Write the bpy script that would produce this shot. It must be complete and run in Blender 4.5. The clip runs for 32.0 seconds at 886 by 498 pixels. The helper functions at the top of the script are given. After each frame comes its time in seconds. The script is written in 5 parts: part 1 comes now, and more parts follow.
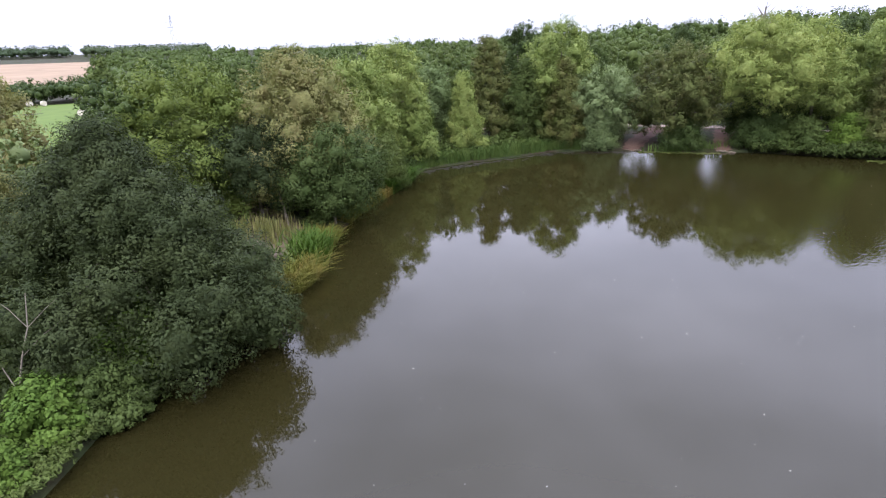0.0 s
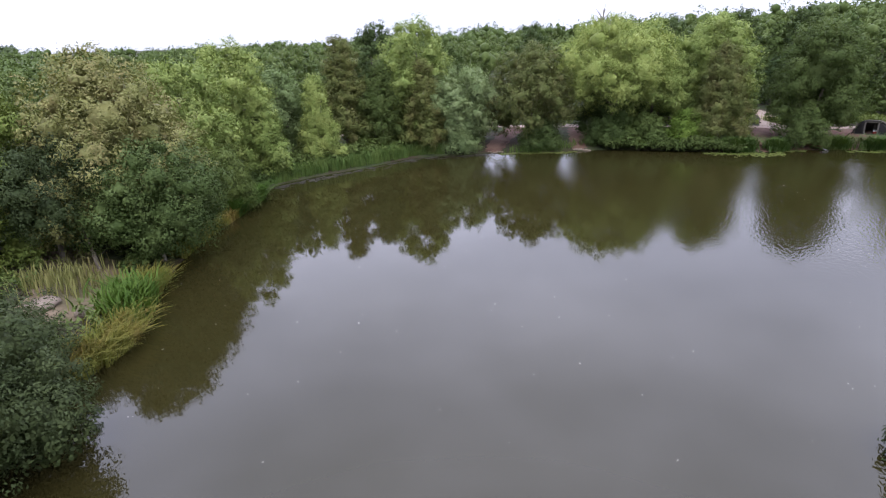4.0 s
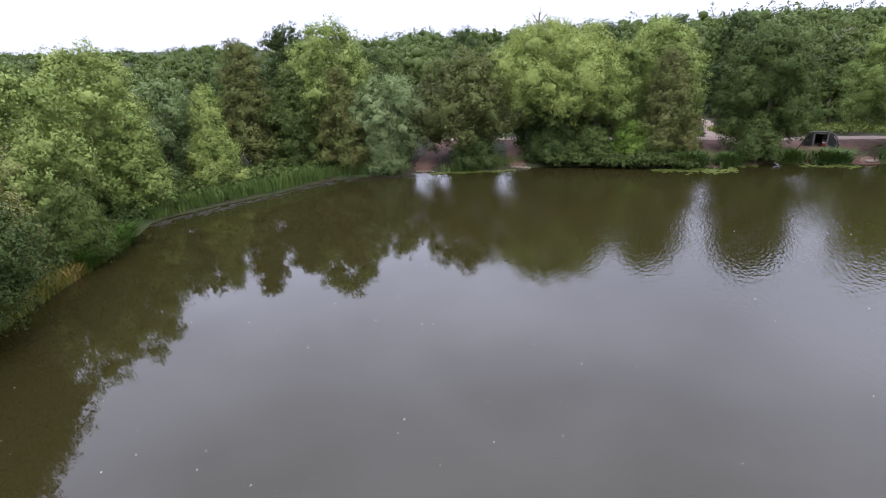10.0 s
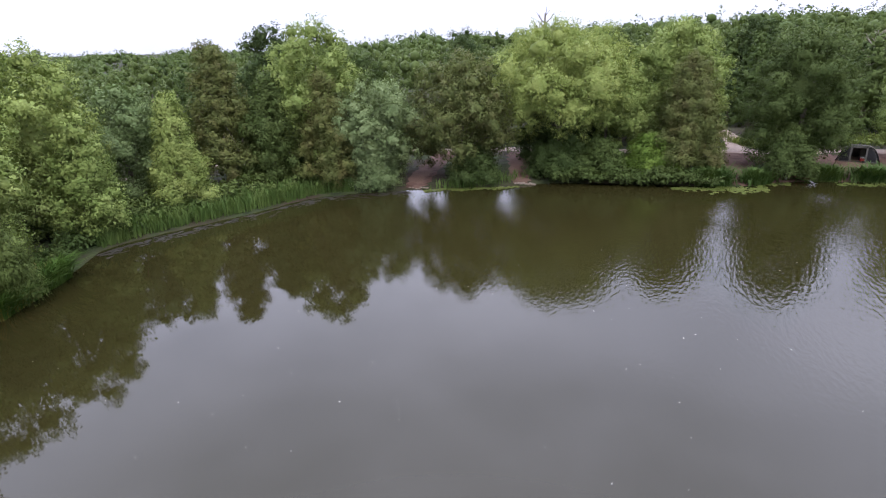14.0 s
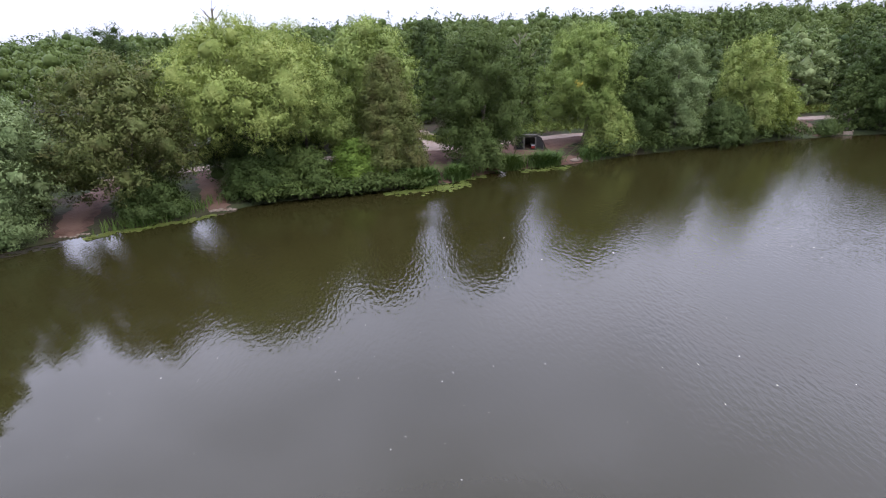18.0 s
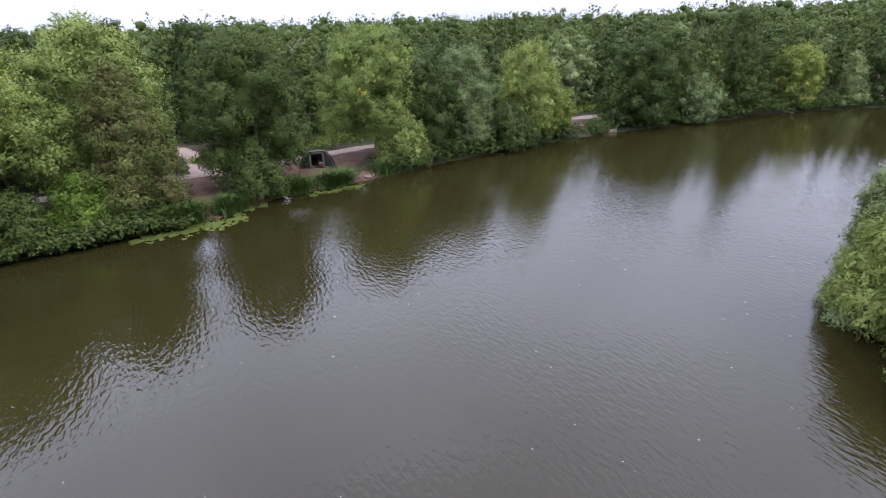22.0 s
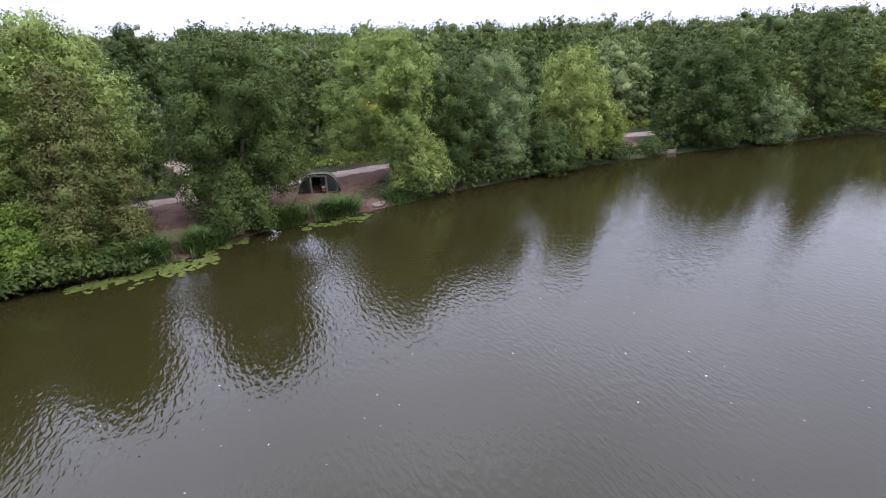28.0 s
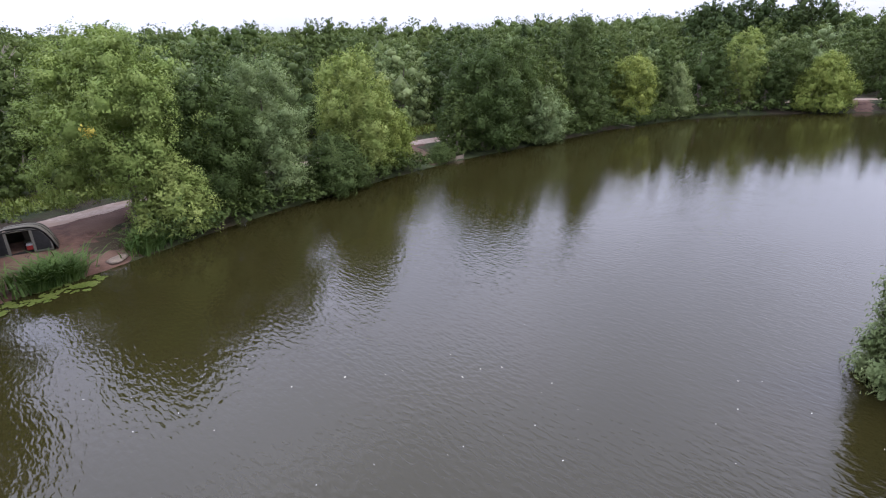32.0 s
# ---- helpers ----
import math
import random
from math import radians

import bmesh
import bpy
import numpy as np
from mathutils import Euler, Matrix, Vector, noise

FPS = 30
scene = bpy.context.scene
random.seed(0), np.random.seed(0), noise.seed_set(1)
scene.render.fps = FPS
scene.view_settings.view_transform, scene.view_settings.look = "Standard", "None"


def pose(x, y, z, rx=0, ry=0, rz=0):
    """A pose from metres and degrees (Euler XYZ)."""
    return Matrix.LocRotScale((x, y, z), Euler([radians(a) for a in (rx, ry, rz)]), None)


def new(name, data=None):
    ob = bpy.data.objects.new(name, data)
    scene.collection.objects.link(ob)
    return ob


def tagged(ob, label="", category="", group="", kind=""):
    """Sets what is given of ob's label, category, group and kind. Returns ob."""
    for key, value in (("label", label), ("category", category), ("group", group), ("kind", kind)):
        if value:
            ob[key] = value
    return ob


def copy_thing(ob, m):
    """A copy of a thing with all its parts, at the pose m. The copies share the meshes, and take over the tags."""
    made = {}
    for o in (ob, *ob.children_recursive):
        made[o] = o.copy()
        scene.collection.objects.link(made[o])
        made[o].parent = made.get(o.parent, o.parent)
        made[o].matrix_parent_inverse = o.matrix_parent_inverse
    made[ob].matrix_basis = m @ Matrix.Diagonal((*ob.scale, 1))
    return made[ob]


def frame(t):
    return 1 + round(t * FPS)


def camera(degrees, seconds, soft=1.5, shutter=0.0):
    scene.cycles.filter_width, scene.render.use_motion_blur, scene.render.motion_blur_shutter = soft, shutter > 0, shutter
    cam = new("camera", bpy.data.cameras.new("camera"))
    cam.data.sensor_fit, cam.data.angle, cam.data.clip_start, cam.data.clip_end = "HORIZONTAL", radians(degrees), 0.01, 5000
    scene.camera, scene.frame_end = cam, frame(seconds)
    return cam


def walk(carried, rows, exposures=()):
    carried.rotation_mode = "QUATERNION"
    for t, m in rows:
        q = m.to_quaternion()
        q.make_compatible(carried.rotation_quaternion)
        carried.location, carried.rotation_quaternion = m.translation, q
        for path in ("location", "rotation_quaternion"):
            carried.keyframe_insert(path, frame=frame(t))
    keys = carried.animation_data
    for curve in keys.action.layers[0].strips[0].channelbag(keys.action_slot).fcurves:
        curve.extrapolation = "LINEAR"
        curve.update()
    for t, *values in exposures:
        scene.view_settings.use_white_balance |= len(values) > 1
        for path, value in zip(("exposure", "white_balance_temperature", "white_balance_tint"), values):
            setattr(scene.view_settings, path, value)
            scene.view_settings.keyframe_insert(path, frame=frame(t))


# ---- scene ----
cam = camera(78.1, 32.0, 1.15)
METRES, EYE, TILT, LEAN, TURN = 46.0, 11.3, -19.56, 2.06, 0.0
ROWS = [
    (0.0, 0.0, 0.0, 0.0, 0.0, 0.0, -0.0),
    (0.5, -0.0006, 0.0135, 0.0043, -2.71, 0.01, 1.0),
    (1.0, 0.0, 0.0244, 0.0079, -5.07, -0.04, 1.91),
    (1.5, 0.0012, 0.0364, 0.0119, -7.56, -0.11, 2.84),
    (2.0, 0.0028, 0.0459, 0.0146, -9.7, -0.18, 3.64),
    (2.5, 0.0055, 0.0554, 0.0171, -10.96, -0.22, 4.1),
    (3.0, 0.0091, 0.0649, 0.0199, -11.54, -0.23, 4.32),
    (3.5, 0.0134, 0.0757, 0.0239, -11.96, -0.24, 4.47),
    (4.0, 0.0184, 0.0864, 0.0283, -13.33, -0.34, 4.95),
    (4.5, 0.0237, 0.0998, 0.0329, -15.59, -0.52, 5.78),
    (6.5, 0.0496, 0.152, 0.0491, -18.69, -0.68, 6.83),
    (7.0, 0.0561, 0.1623, 0.0532, -18.85, -0.7, 6.88),
    (7.5, 0.064, 0.1734, 0.0577, -18.95, -0.67, 6.89),
    (8.0, 0.0719, 0.1839, 0.0628, -19.02, -0.65, 6.88),
    (8.5, 0.0809, 0.1955, 0.0685, -19.05, -0.6, 6.88),
    (9.0, 0.0891, 0.2067, 0.0741, -19.05, -0.56, 6.86),
    (9.5, 0.0976, 0.2199, 0.0801, -19.04, -0.52, 6.84),
    (10.0, 0.1053, 0.2325, 0.0857, -19.03, -0.49, 6.81),
    (10.5, 0.1138, 0.2465, 0.0914, -19.0, -0.44, 6.77),
    (11.0, 0.1214, 0.2595, 0.0968, -18.95, -0.41, 6.72),
    (11.5, 0.1292, 0.2737, 0.1022, -18.9, -0.37, 6.67),
    (12.0, 0.1359, 0.2866, 0.1074, -18.85, -0.33, 6.64),
    (12.5, 0.1428, 0.3003, 0.1128, -18.78, -0.27, 6.59),
    (13.0, 0.1488, 0.3128, 0.1177, -18.74, -0.23, 6.56),
    (13.5, 0.1553, 0.3265, 0.1224, -18.67, -0.17, 6.51),
    (15.5, 0.1838, 0.3822, 0.1425, -27.91, -1.42, 9.72),
    (16.0, 0.1927, 0.3955, 0.1464, -34.96, -2.68, 12.03),
    (16.5, 0.2014, 0.4078, 0.1504, -38.74, -3.47, 13.2),
    (17.0, 0.2111, 0.418, 0.1534, -41.86, -4.15, 14.12),
    (17.5, 0.222, 0.4285, 0.1573, -45.38, -5.0, 15.07),
    (18.0, 0.2342, 0.4366, 0.1603, -48.5, -5.79, 15.88),
    (18.5, 0.2491, 0.4449, 0.1626, -52.19, -6.73, 16.79),
    (19.0, 0.2636, 0.4522, 0.1646, -55.42, -7.62, 17.55),
    (19.5, 0.2802, 0.4608, 0.1681, -58.84, -8.62, 18.23),
    (20.0, 0.2962, 0.4623, 0.1694, -61.9, -9.56, 18.81),
    (20.5, 0.3144, 0.4686, 0.171, -65.28, -10.55, 19.42),
    (21.0, 0.3312, 0.4725, 0.1728, -68.01, -11.4, 19.87),
    (21.5, 0.3498, 0.475, 0.175, -69.1, -11.7, 20.02),
    (22.0, 0.367, 0.4764, 0.1768, -69.61, -11.83, 20.08),
    (22.5, 0.3853, 0.477, 0.1779, -69.85, -11.85, 20.1),
    (23.0, 0.4018, 0.4779, 0.1784, -69.96, -11.82, 20.11),
    (23.5, 0.4189, 0.4797, 0.1792, -69.21, -11.51, 19.97),
    (24.0, 0.4337, 0.4796, 0.1785, -67.17, -10.74, 19.66),
    (24.5, 0.4499, 0.4822, 0.1801, -66.73, -10.55, 19.55),
    (25.0, 0.4643, 0.4845, 0.1799, -66.4, -10.33, 19.52),
    (25.5, 0.4795, 0.4886, 0.1812, -66.12, -10.18, 19.46),
    (27.5, 0.5406, 0.5027, 0.1872, -65.11, -9.6, 19.21),
    (28.0, 0.5545, 0.5065, 0.1875, -64.88, -9.42, 19.19),
    (28.5, 0.57, 0.5118, 0.19, -64.92, -9.41, 19.15),
    (29.0, 0.5856, 0.516, 0.1914, -66.32, -9.79, 19.4),
    (29.5, 0.6039, 0.5209, 0.194, -70.04, -10.98, 19.99),
    (30.0, 0.6208, 0.5235, 0.1954, -73.74, -12.19, 20.54),
    (30.5, 0.6391, 0.527, 0.1979, -78.12, -13.71, 21.05),
    (31.0, 0.6555, 0.5284, 0.1991, -81.55, -14.9, 21.37),
    (31.5, 0.6727, 0.528, 0.1988, -85.01, -16.07, 21.66),
    (32.0, 0.6885, 0.527, 0.199, -88.14, -17.19, 21.86),
]
walk(cam, [(t, pose(0, 0, EYE, TILT, LEAN, TURN) @ pose(METRES * x, METRES * y, METRES * z, 90 + pitch, roll, yaw)) for t, x, y, z, yaw, pitch, roll in ROWS],
     exposures=[(0.0, 0.47), (4.5, 0.43), (8.0, 0.40), (19.0, 0.40), (23.0, 0.35), (27.5, 0.40), (30.0, 0.39), (32.0, 0.33)])

# ---- world, sun ----
SUN_ELEV, SUN_AZ = 50.0, 180.0
world = bpy.data.worlds.new("sky")
scene.world = world
world.use_nodes = True
wn, wl = world.node_tree.nodes, world.node_tree.links
wn.clear()
w_out, w_bg = wn.new("ShaderNodeOutputWorld"), wn.new("ShaderNodeBackground")
w_sky, w_co = wn.new("ShaderNodeTexSky"), wn.new("ShaderNodeTexCoord")
w_sky.sky_type, w_sky.sun_disc = "NISHITA", False
w_sky.sun_elevation, w_sky.sun_rotation = radians(SUN_ELEV), radians(SUN_AZ)
w_scale = wn.new("ShaderNodeVectorMath")
w_scale.operation = "SCALE"
w_scale.inputs["Scale"].default_value = 0.1
wl.new(w_sky.outputs[0], w_scale.inputs[0])
w_map, w_noise, w_ramp = wn.new("ShaderNodeMapping"), wn.new("ShaderNodeTexNoise"), wn.new("ShaderNodeValToRGB")
w_map.inputs["Scale"].default_value = (1.0, 1.0, 2.2)
w_noise.inputs["Scale"].default_value, w_noise.inputs["Detail"].default_value = 2.6, 5
wl.new(w_co.outputs["Generated"], w_map.inputs[0])
wl.new(w_map.outputs[0], w_noise.inputs["Vector"])
wl.new(w_noise.outputs["Fac"], w_ramp.inputs[0])
w_ramp.color_ramp.elements[0].position, w_ramp.color_ramp.elements[0].color = 0.30, (0.70, 0.73, 0.985, 1)
w_ramp.color_ramp.elements[1].position, w_ramp.color_ramp.elements[1].color = 0.70, (1.09, 1.12, 1.47, 1)
# an overcast sky is about three times as bright overhead as at the horizon; the cloud is a little thinner to the north
w_sep, w_rise = wn.new("ShaderNodeSeparateXYZ"), wn.new("ShaderNodeMapRange")
wl.new(w_co.outputs["Generated"], w_sep.inputs[0])
wl.new(w_sep.outputs["Z"], w_rise.inputs["Value"])
w_rise.inputs["To Min"].default_value, w_rise.inputs["To Max"].default_value = 0.76, 3.1
w_rise.inputs["From Max"].default_value = 0.60
w_grad = wn.new("ShaderNodeVectorMath")
w_grad.operation = "SCALE"
wl.new(w_ramp.outputs[0], w_grad.inputs[0])
w_side, w_tilt, w_both = wn.new("ShaderNodeMath"), wn.new("ShaderNodeMath"), wn.new("ShaderNodeMath")
w_side.operation, w_tilt.operation, w_both.operation = "SUBTRACT", "MULTIPLY_ADD", "MULTIPLY"
wl.new(w_sep.outputs["Y"], w_side.inputs[0])
wl.new(w_sep.outputs["X"], w_side.inputs[1])
wl.new(w_side.outputs[0], w_tilt.inputs[0])
w_tilt.inputs[1].default_value, w_tilt.inputs[2].default_value = 0.03, 1.02
wl.new(w_rise.outputs[0], w_both.inputs[0])
wl.new(w_tilt.outputs[0], w_both.inputs[1])
wl.new(w_both.outputs[0], w_grad.inputs["Scale"])
w_mix = wn.new("ShaderNodeMixRGB")
w_mix.inputs[0].default_value = 0.9
wl.new(w_scale.outputs[0], w_mix.inputs[1])
wl.new(w_grad.outputs[0], w_mix.inputs[2])
wl.new(w_mix.outputs[0], w_bg.inputs["Color"])
w_bg.inputs["Strength"].default_value = 1.0
wl.new(w_bg.outputs[0], w_out.inputs["Surface"])

sun = new("sun", bpy.data.lights.new("sun", "SUN"))
sun.data.energy, sun.data.angle, sun.data.color = 1.9, radians(24), (1.0, 0.97, 0.92)
sun.matrix_world = pose(0, 0, 60, 90 - SUN_ELEV, 0, 180 - SUN_AZ)


# ---- materials ----
def material(name, rough=0.7):
    m = bpy.data.materials.new(name)
    m.use_nodes = True
    b = m.node_tree.nodes["Principled BSDF"]
    b.inputs["Roughness"].default_value = rough
    return m, m.node_tree.nodes, m.node_tree.links, b


def noise_node(n, l, scale, detail=4.0, coord="Object", stretch=(1, 1, 1)):
    co, mp, tx = n.new("ShaderNodeTexCoord"), n.new("ShaderNodeMapping"), n.new("ShaderNodeTexNoise")
    mp.inputs["Scale"].default_value = stretch
    tx.inputs["Scale"].default_value, tx.inputs["Detail"].default_value = scale, detail
    l.new(co.outputs[coord], mp.inputs[0])
    l.new(mp.outputs[0], tx.inputs["Vector"])
    return tx.outputs["Fac"]


def ramp(n, l, fac, stops):
    r = n.new("ShaderNodeValToRGB")
    e = r.color_ramp.elements
    while len(e) < len(stops):
        e.new(0.5)
    for el, (p, c) in zip(e, stops):
        el.position, el.color = p, (*c, 1)
    l.new(fac, r.inputs[0])
    return r.outputs[0]


def mix(n, l, fac, a, b, mode="MIX"):
    m = n.new("ShaderNodeMixRGB")
    m.blend_type = mode
    for s, v in zip(m.inputs, (fac, a, b)):
        if isinstance(v, (int, float)):
            s.default_value = v
        elif isinstance(v, tuple):
            s.default_value = (*v, 1)
        else:
            l.new(v, s)
    return m.outputs[0]


def bump(n, l, b, fac, strength, distance):
    bp = n.new("ShaderNodeBump")
    bp.inputs["Strength"].default_value, bp.inputs["Distance"].default_value = strength, distance
    l.new(fac, bp.inputs["Height"])
    l.new(bp.outputs[0], b.inputs["Normal"])
    return bp


def leaf_material(name, dark, mid, light, rust=None, glow=0.16):
    """Leaves: colour differs from leaf to leaf, from branch to branch and from tree to tree; light shines through."""
    m, n, l, b = material(name, 0.62)
    geo, inf = n.new("ShaderNodeNewGeometry"), n.new("ShaderNodeObjectInfo")
    lo, hi = (tuple(0.35 * a + 0.65 * c for a, c in zip(q, mid)) for q in (dark, light))
    leaf = ramp(n, l, geo.outputs["Random Per Island"], [(0.0, lo), (0.55, mid), (1.0, hi)])
    patch = noise_node(n, l, 0.8, 4.0)
    col = mix(n, l, ramp(n, l, patch, [(0.42, (0, 0, 0)), (0.68, (1, 1, 1))]), leaf, light)
    tone = ramp(n, l, inf.outputs["Random"], [(0.0, (0.82, 0.86, 0.8)), (0.5, (1, 1, 1)), (1.0, (1.14, 1.08, 1.0))])
    if rust:
        spot = noise_node(n, l, 0.9, 5.0, "Object", (1.0, 1.0, 0.7))
        col = mix(n, l, ramp(n, l, spot, [(0.48, (0, 0, 0)), (0.68, (0.6, 0.6, 0.6))]), col, rust)
    col = mix(n, l, 1.0, col, tone, "MULTIPLY")
    l.new(col, b.inputs["Base Color"])
    b.inputs["Specular IOR Level"].default_value = 0.09
    tr, ms = n.new("ShaderNodeBsdfTranslucent"), n.new("ShaderNodeMixShader")
    l.new(mix(n, l, 1.0, col, (1.15, 1.2, 0.6), "MULTIPLY"), tr.inputs["Color"])
    ms.inputs[0].default_value = glow
    l.new(b.outputs[0], ms.inputs[1])
    l.new(tr.outputs[0], ms.inputs[2])
    l.new(ms.outputs[0], n["Material Output"].inputs["Surface"])
    return m


LEAF_WILLOW = leaf_material("willow_leaf", (0.091, 0.132, 0.034), (0.143, 0.189, 0.050), (0.206, 0.245, 0.074))
LEAF_GOLD = leaf_material("golden_willow_leaf", (0.095, 0.127, 0.025), (0.144, 0.179, 0.039), (0.200, 0.228, 0.054))
LEAF_GREY = leaf_material("grey_willow_leaf", (0.073, 0.106, 0.039), (0.111, 0.151, 0.060), (0.161, 0.200, 0.087))
LEAF_SALLOW = leaf_material("sallow_leaf", (0.018, 0.024, 0.009), (0.027, 0.039, 0.014), (0.043, 0.057, 0.021))
LEAF_ALDER = leaf_material("alder_leaf", (0.025, 0.044, 0.011), (0.041, 0.063, 0.017), (0.064, 0.089, 0.027))
LEAF_RUST = leaf_material("rusty_alder_leaf", (0.043, 0.061, 0.017), (0.069, 0.087, 0.027), (0.097, 0.111, 0.034), (0.089, 0.074, 0.032))
LEAF_ASH = leaf_material("ash_leaf", (0.059, 0.087, 0.018), (0.098, 0.128, 0.030), (0.143, 0.169, 0.041))
LEAF_TAN = leaf_material("browned_sallow_leaf", (0.099, 0.108, 0.036), (0.145, 0.149, 0.051), (0.195, 0.184, 0.071), (0.183, 0.137, 0.063))
LEAF_BRIGHT = leaf_material("bramble_leaf", (0.041, 0.079, 0.013), (0.066, 0.113, 0.019), (0.098, 0.149, 0.028))
LEAF_WOOD = leaf_material("woodland_leaf", (0.036, 0.057, 0.014), (0.057, 0.082, 0.022), (0.082, 0.110, 0.032))
LEAF_DARK = leaf_material("oak_leaf", (0.022, 0.037, 0.012), (0.034, 0.054, 0.017), (0.055, 0.077, 0.024))
LEAF_REED = leaf_material("reed_blade", (0.029, 0.057, 0.014), (0.047, 0.083, 0.021), (0.079, 0.117, 0.033), glow=0.2)
LEAF_IRIS = leaf_material("iris_blade", (0.025, 0.056, 0.010), (0.042, 0.081, 0.014), (0.065, 0.108, 0.021), glow=0.2)
LEAF_SEDGE = leaf_material("sedge_blade", (0.058, 0.075, 0.014), (0.101, 0.114, 0.023), (0.158, 0.145, 0.035), (0.144, 0.086, 0.031), glow=0.2)
LEAF_LILY = leaf_material("lily_pad_leaf", (0.047, 0.067, 0.013), (0.072, 0.092, 0.019), (0.102, 0.114, 0.032), glow=0.05)
LEAF_YELLOW = leaf_material("yellowed_leaf", (0.165, 0.148, 0.025), (0.247, 0.218, 0.038), (0.313, 0.271, 0.064))
LEAF_HILL = leaf_material("far_wood_leaf", (0.029, 0.046, 0.023), (0.040, 0.061, 0.031), (0.058, 0.080, 0.040))


def plain(name, a, b2, scale, rough=0.8, relief=0.0, dist=0.02, stretch=(1, 1, 1), c2=None):
    m, n, l, b = material(name, rough)
    big = noise_node(n, l, scale, 6.0, "Object", stretch)
    col = ramp(n, l, big, [(0.3, a), (0.7, b2)])
    if c2:
        col = mix(n, l, ramp(n, l, noise_node(n, l, scale * 0.17, 5.0), [(0.45, (0, 0, 0)), (0.6, (1, 1, 1))]), col, c2)
    l.new(col, b.inputs["Base Color"])
    b.inputs["Specular IOR Level"].default_value = 0.2
    if relief:
        bump(n, l, b, noise_node(n, l, scale * 2.5, 8.0, "Object", stretch), relief, dist)
    return m


BARK = plain("bark", (0.075, 0.062, 0.048), (0.15, 0.13, 0.105), 9.0, 0.9, 0.8, 0.03, (1, 1, 0.25))
DEADWOOD = plain("dead_wood", (0.124, 0.105, 0.081), (0.211, 0.186, 0.149), 8.0, 0.85, 0.6, 0.02, (1, 1, 0.3))
GROUND = plain("rough_grass", (0.014, 0.020, 0.007), (0.034, 0.044, 0.014), 1.3, 0.95, 0.9, 0.10, c2=(0.030, 0.022, 0.013))
MEADOW = plain("mown_grass", (0.068, 0.106, 0.018), (0.092, 0.133, 0.026), 0.25, 0.95, 0.5, 0.05)
STUBBLE = plain("stubble", (0.19, 0.135, 0.085), (0.25, 0.18, 0.115), 0.06, 0.95)
GRAVEL = plain("pale_gravel", (0.185, 0.142, 0.112), (0.285, 0.228, 0.186), 3.5, 0.95, 0.8, 0.03, c2=(0.195, 0.142, 0.108))
EARTH = plain("red_earth", (0.044, 0.023, 0.016), (0.086, 0.047, 0.033), 2.2, 0.95, 0.9, 0.06, c2=(0.100, 0.060, 0.044))
STONE = plain("stone", (0.104, 0.081, 0.060), (0.178, 0.143, 0.112), 4.0, 0.85, 0.7, 0.03)
TIMBER = plain("weathered_timber", (0.13, 0.10, 0.075), (0.25, 0.20, 0.155), 5.0, 0.85, 0.6, 0.01, (1, 8, 8))
CANVAS = plain("olive_canvas", (0.070, 0.064, 0.048), (0.105, 0.096, 0.075), 2.5, 0.75, 0.4, 0.02)
RUSTY = plain("rusty_pipe", (0.055, 0.020, 0.014), (0.12, 0.045, 0.030), 9.0, 0.7, 0.4, 0.004)
SPOUT = plain("running_water", (0.10, 0.10, 0.10), (0.26, 0.26, 0.27), 14.0, 0.12)
CANVAS_TRIM = plain("taupe_canvas", (0.055, 0.050, 0.041), (0.078, 0.072, 0.060), 3.0, 0.75)
ROD = plain("black_tube", (0.02, 0.02, 0.02), (0.035, 0.034, 0.032), 8.0, 0.5)
RED_PLASTIC = plain("red_plastic", (0.28, 0.03, 0.025), (0.36, 0.045, 0.035), 4.0, 0.4)
WHITE_PLASTIC = plain("white_plastic", (0.55, 0.55, 0.53), (0.7, 0.7, 0.68), 4.0, 0.45)
SANDY = plain("sandy_earth", (0.085, 0.062, 0.040), (0.15, 0.115, 0.075), 2.0, 0.95, 0.8, 0.05, c2=(0.06, 0.055, 0.025))
MESH_DARK = plain("dark_mesh", (0.006, 0.006, 0.006), (0.012, 0.011, 0.011), 6.0, 0.9)
STRAW = plain("bale_wrap", (0.42, 0.37, 0.29), (0.60, 0.55, 0.46), 2.0, 0.8, 0.5, 0.03)
STEEL = plain("galvanised_steel", (0.30, 0.31, 0.33), (0.42, 0.43, 0.45), 1.0, 0.55)
FOAM = plain("floating_scum", (0.294, 0.287, 0.266), (0.462, 0.455, 0.420), 3.0, 0.9)
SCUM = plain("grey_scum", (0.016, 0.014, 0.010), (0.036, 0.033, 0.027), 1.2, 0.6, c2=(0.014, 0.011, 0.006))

# the lake: murky brown water, calm in the sheltered corner, ruffled by wind further out
WATER, n, l, b = material("lake_water", 0.015)
l.new(ramp(n, l, noise_node(n, l, 0.05, 3.0), [(0.3, (0.0140, 0.0121, 0.0037)), (0.7, (0.0180, 0.0157, 0.0049))]), b.inputs["Base Color"])
b.inputs["IOR"].default_value = 1.34
co, sep = n.new("ShaderNodeTexCoord"), n.new("ShaderNodeSeparateXYZ")
l.new(co.outputs["Object"], sep.inputs[0])
wind = n.new("ShaderNodeMapRange")
wind.inputs["From Min"].default_value, wind.inputs["From Max"].default_value = 24.0, 45.0
wind.interpolation_type = "SMOOTHSTEP"
slant = n.new("ShaderNodeMath")
slant.operation = "MULTIPLY_ADD"
slant.inputs[1].default_value = 0.3
l.new(sep.outputs["Y"], slant.inputs[0])
l.new(sep.outputs["X"], slant.inputs[2])
l.new(slant.outputs[0], wind.inputs["Value"])
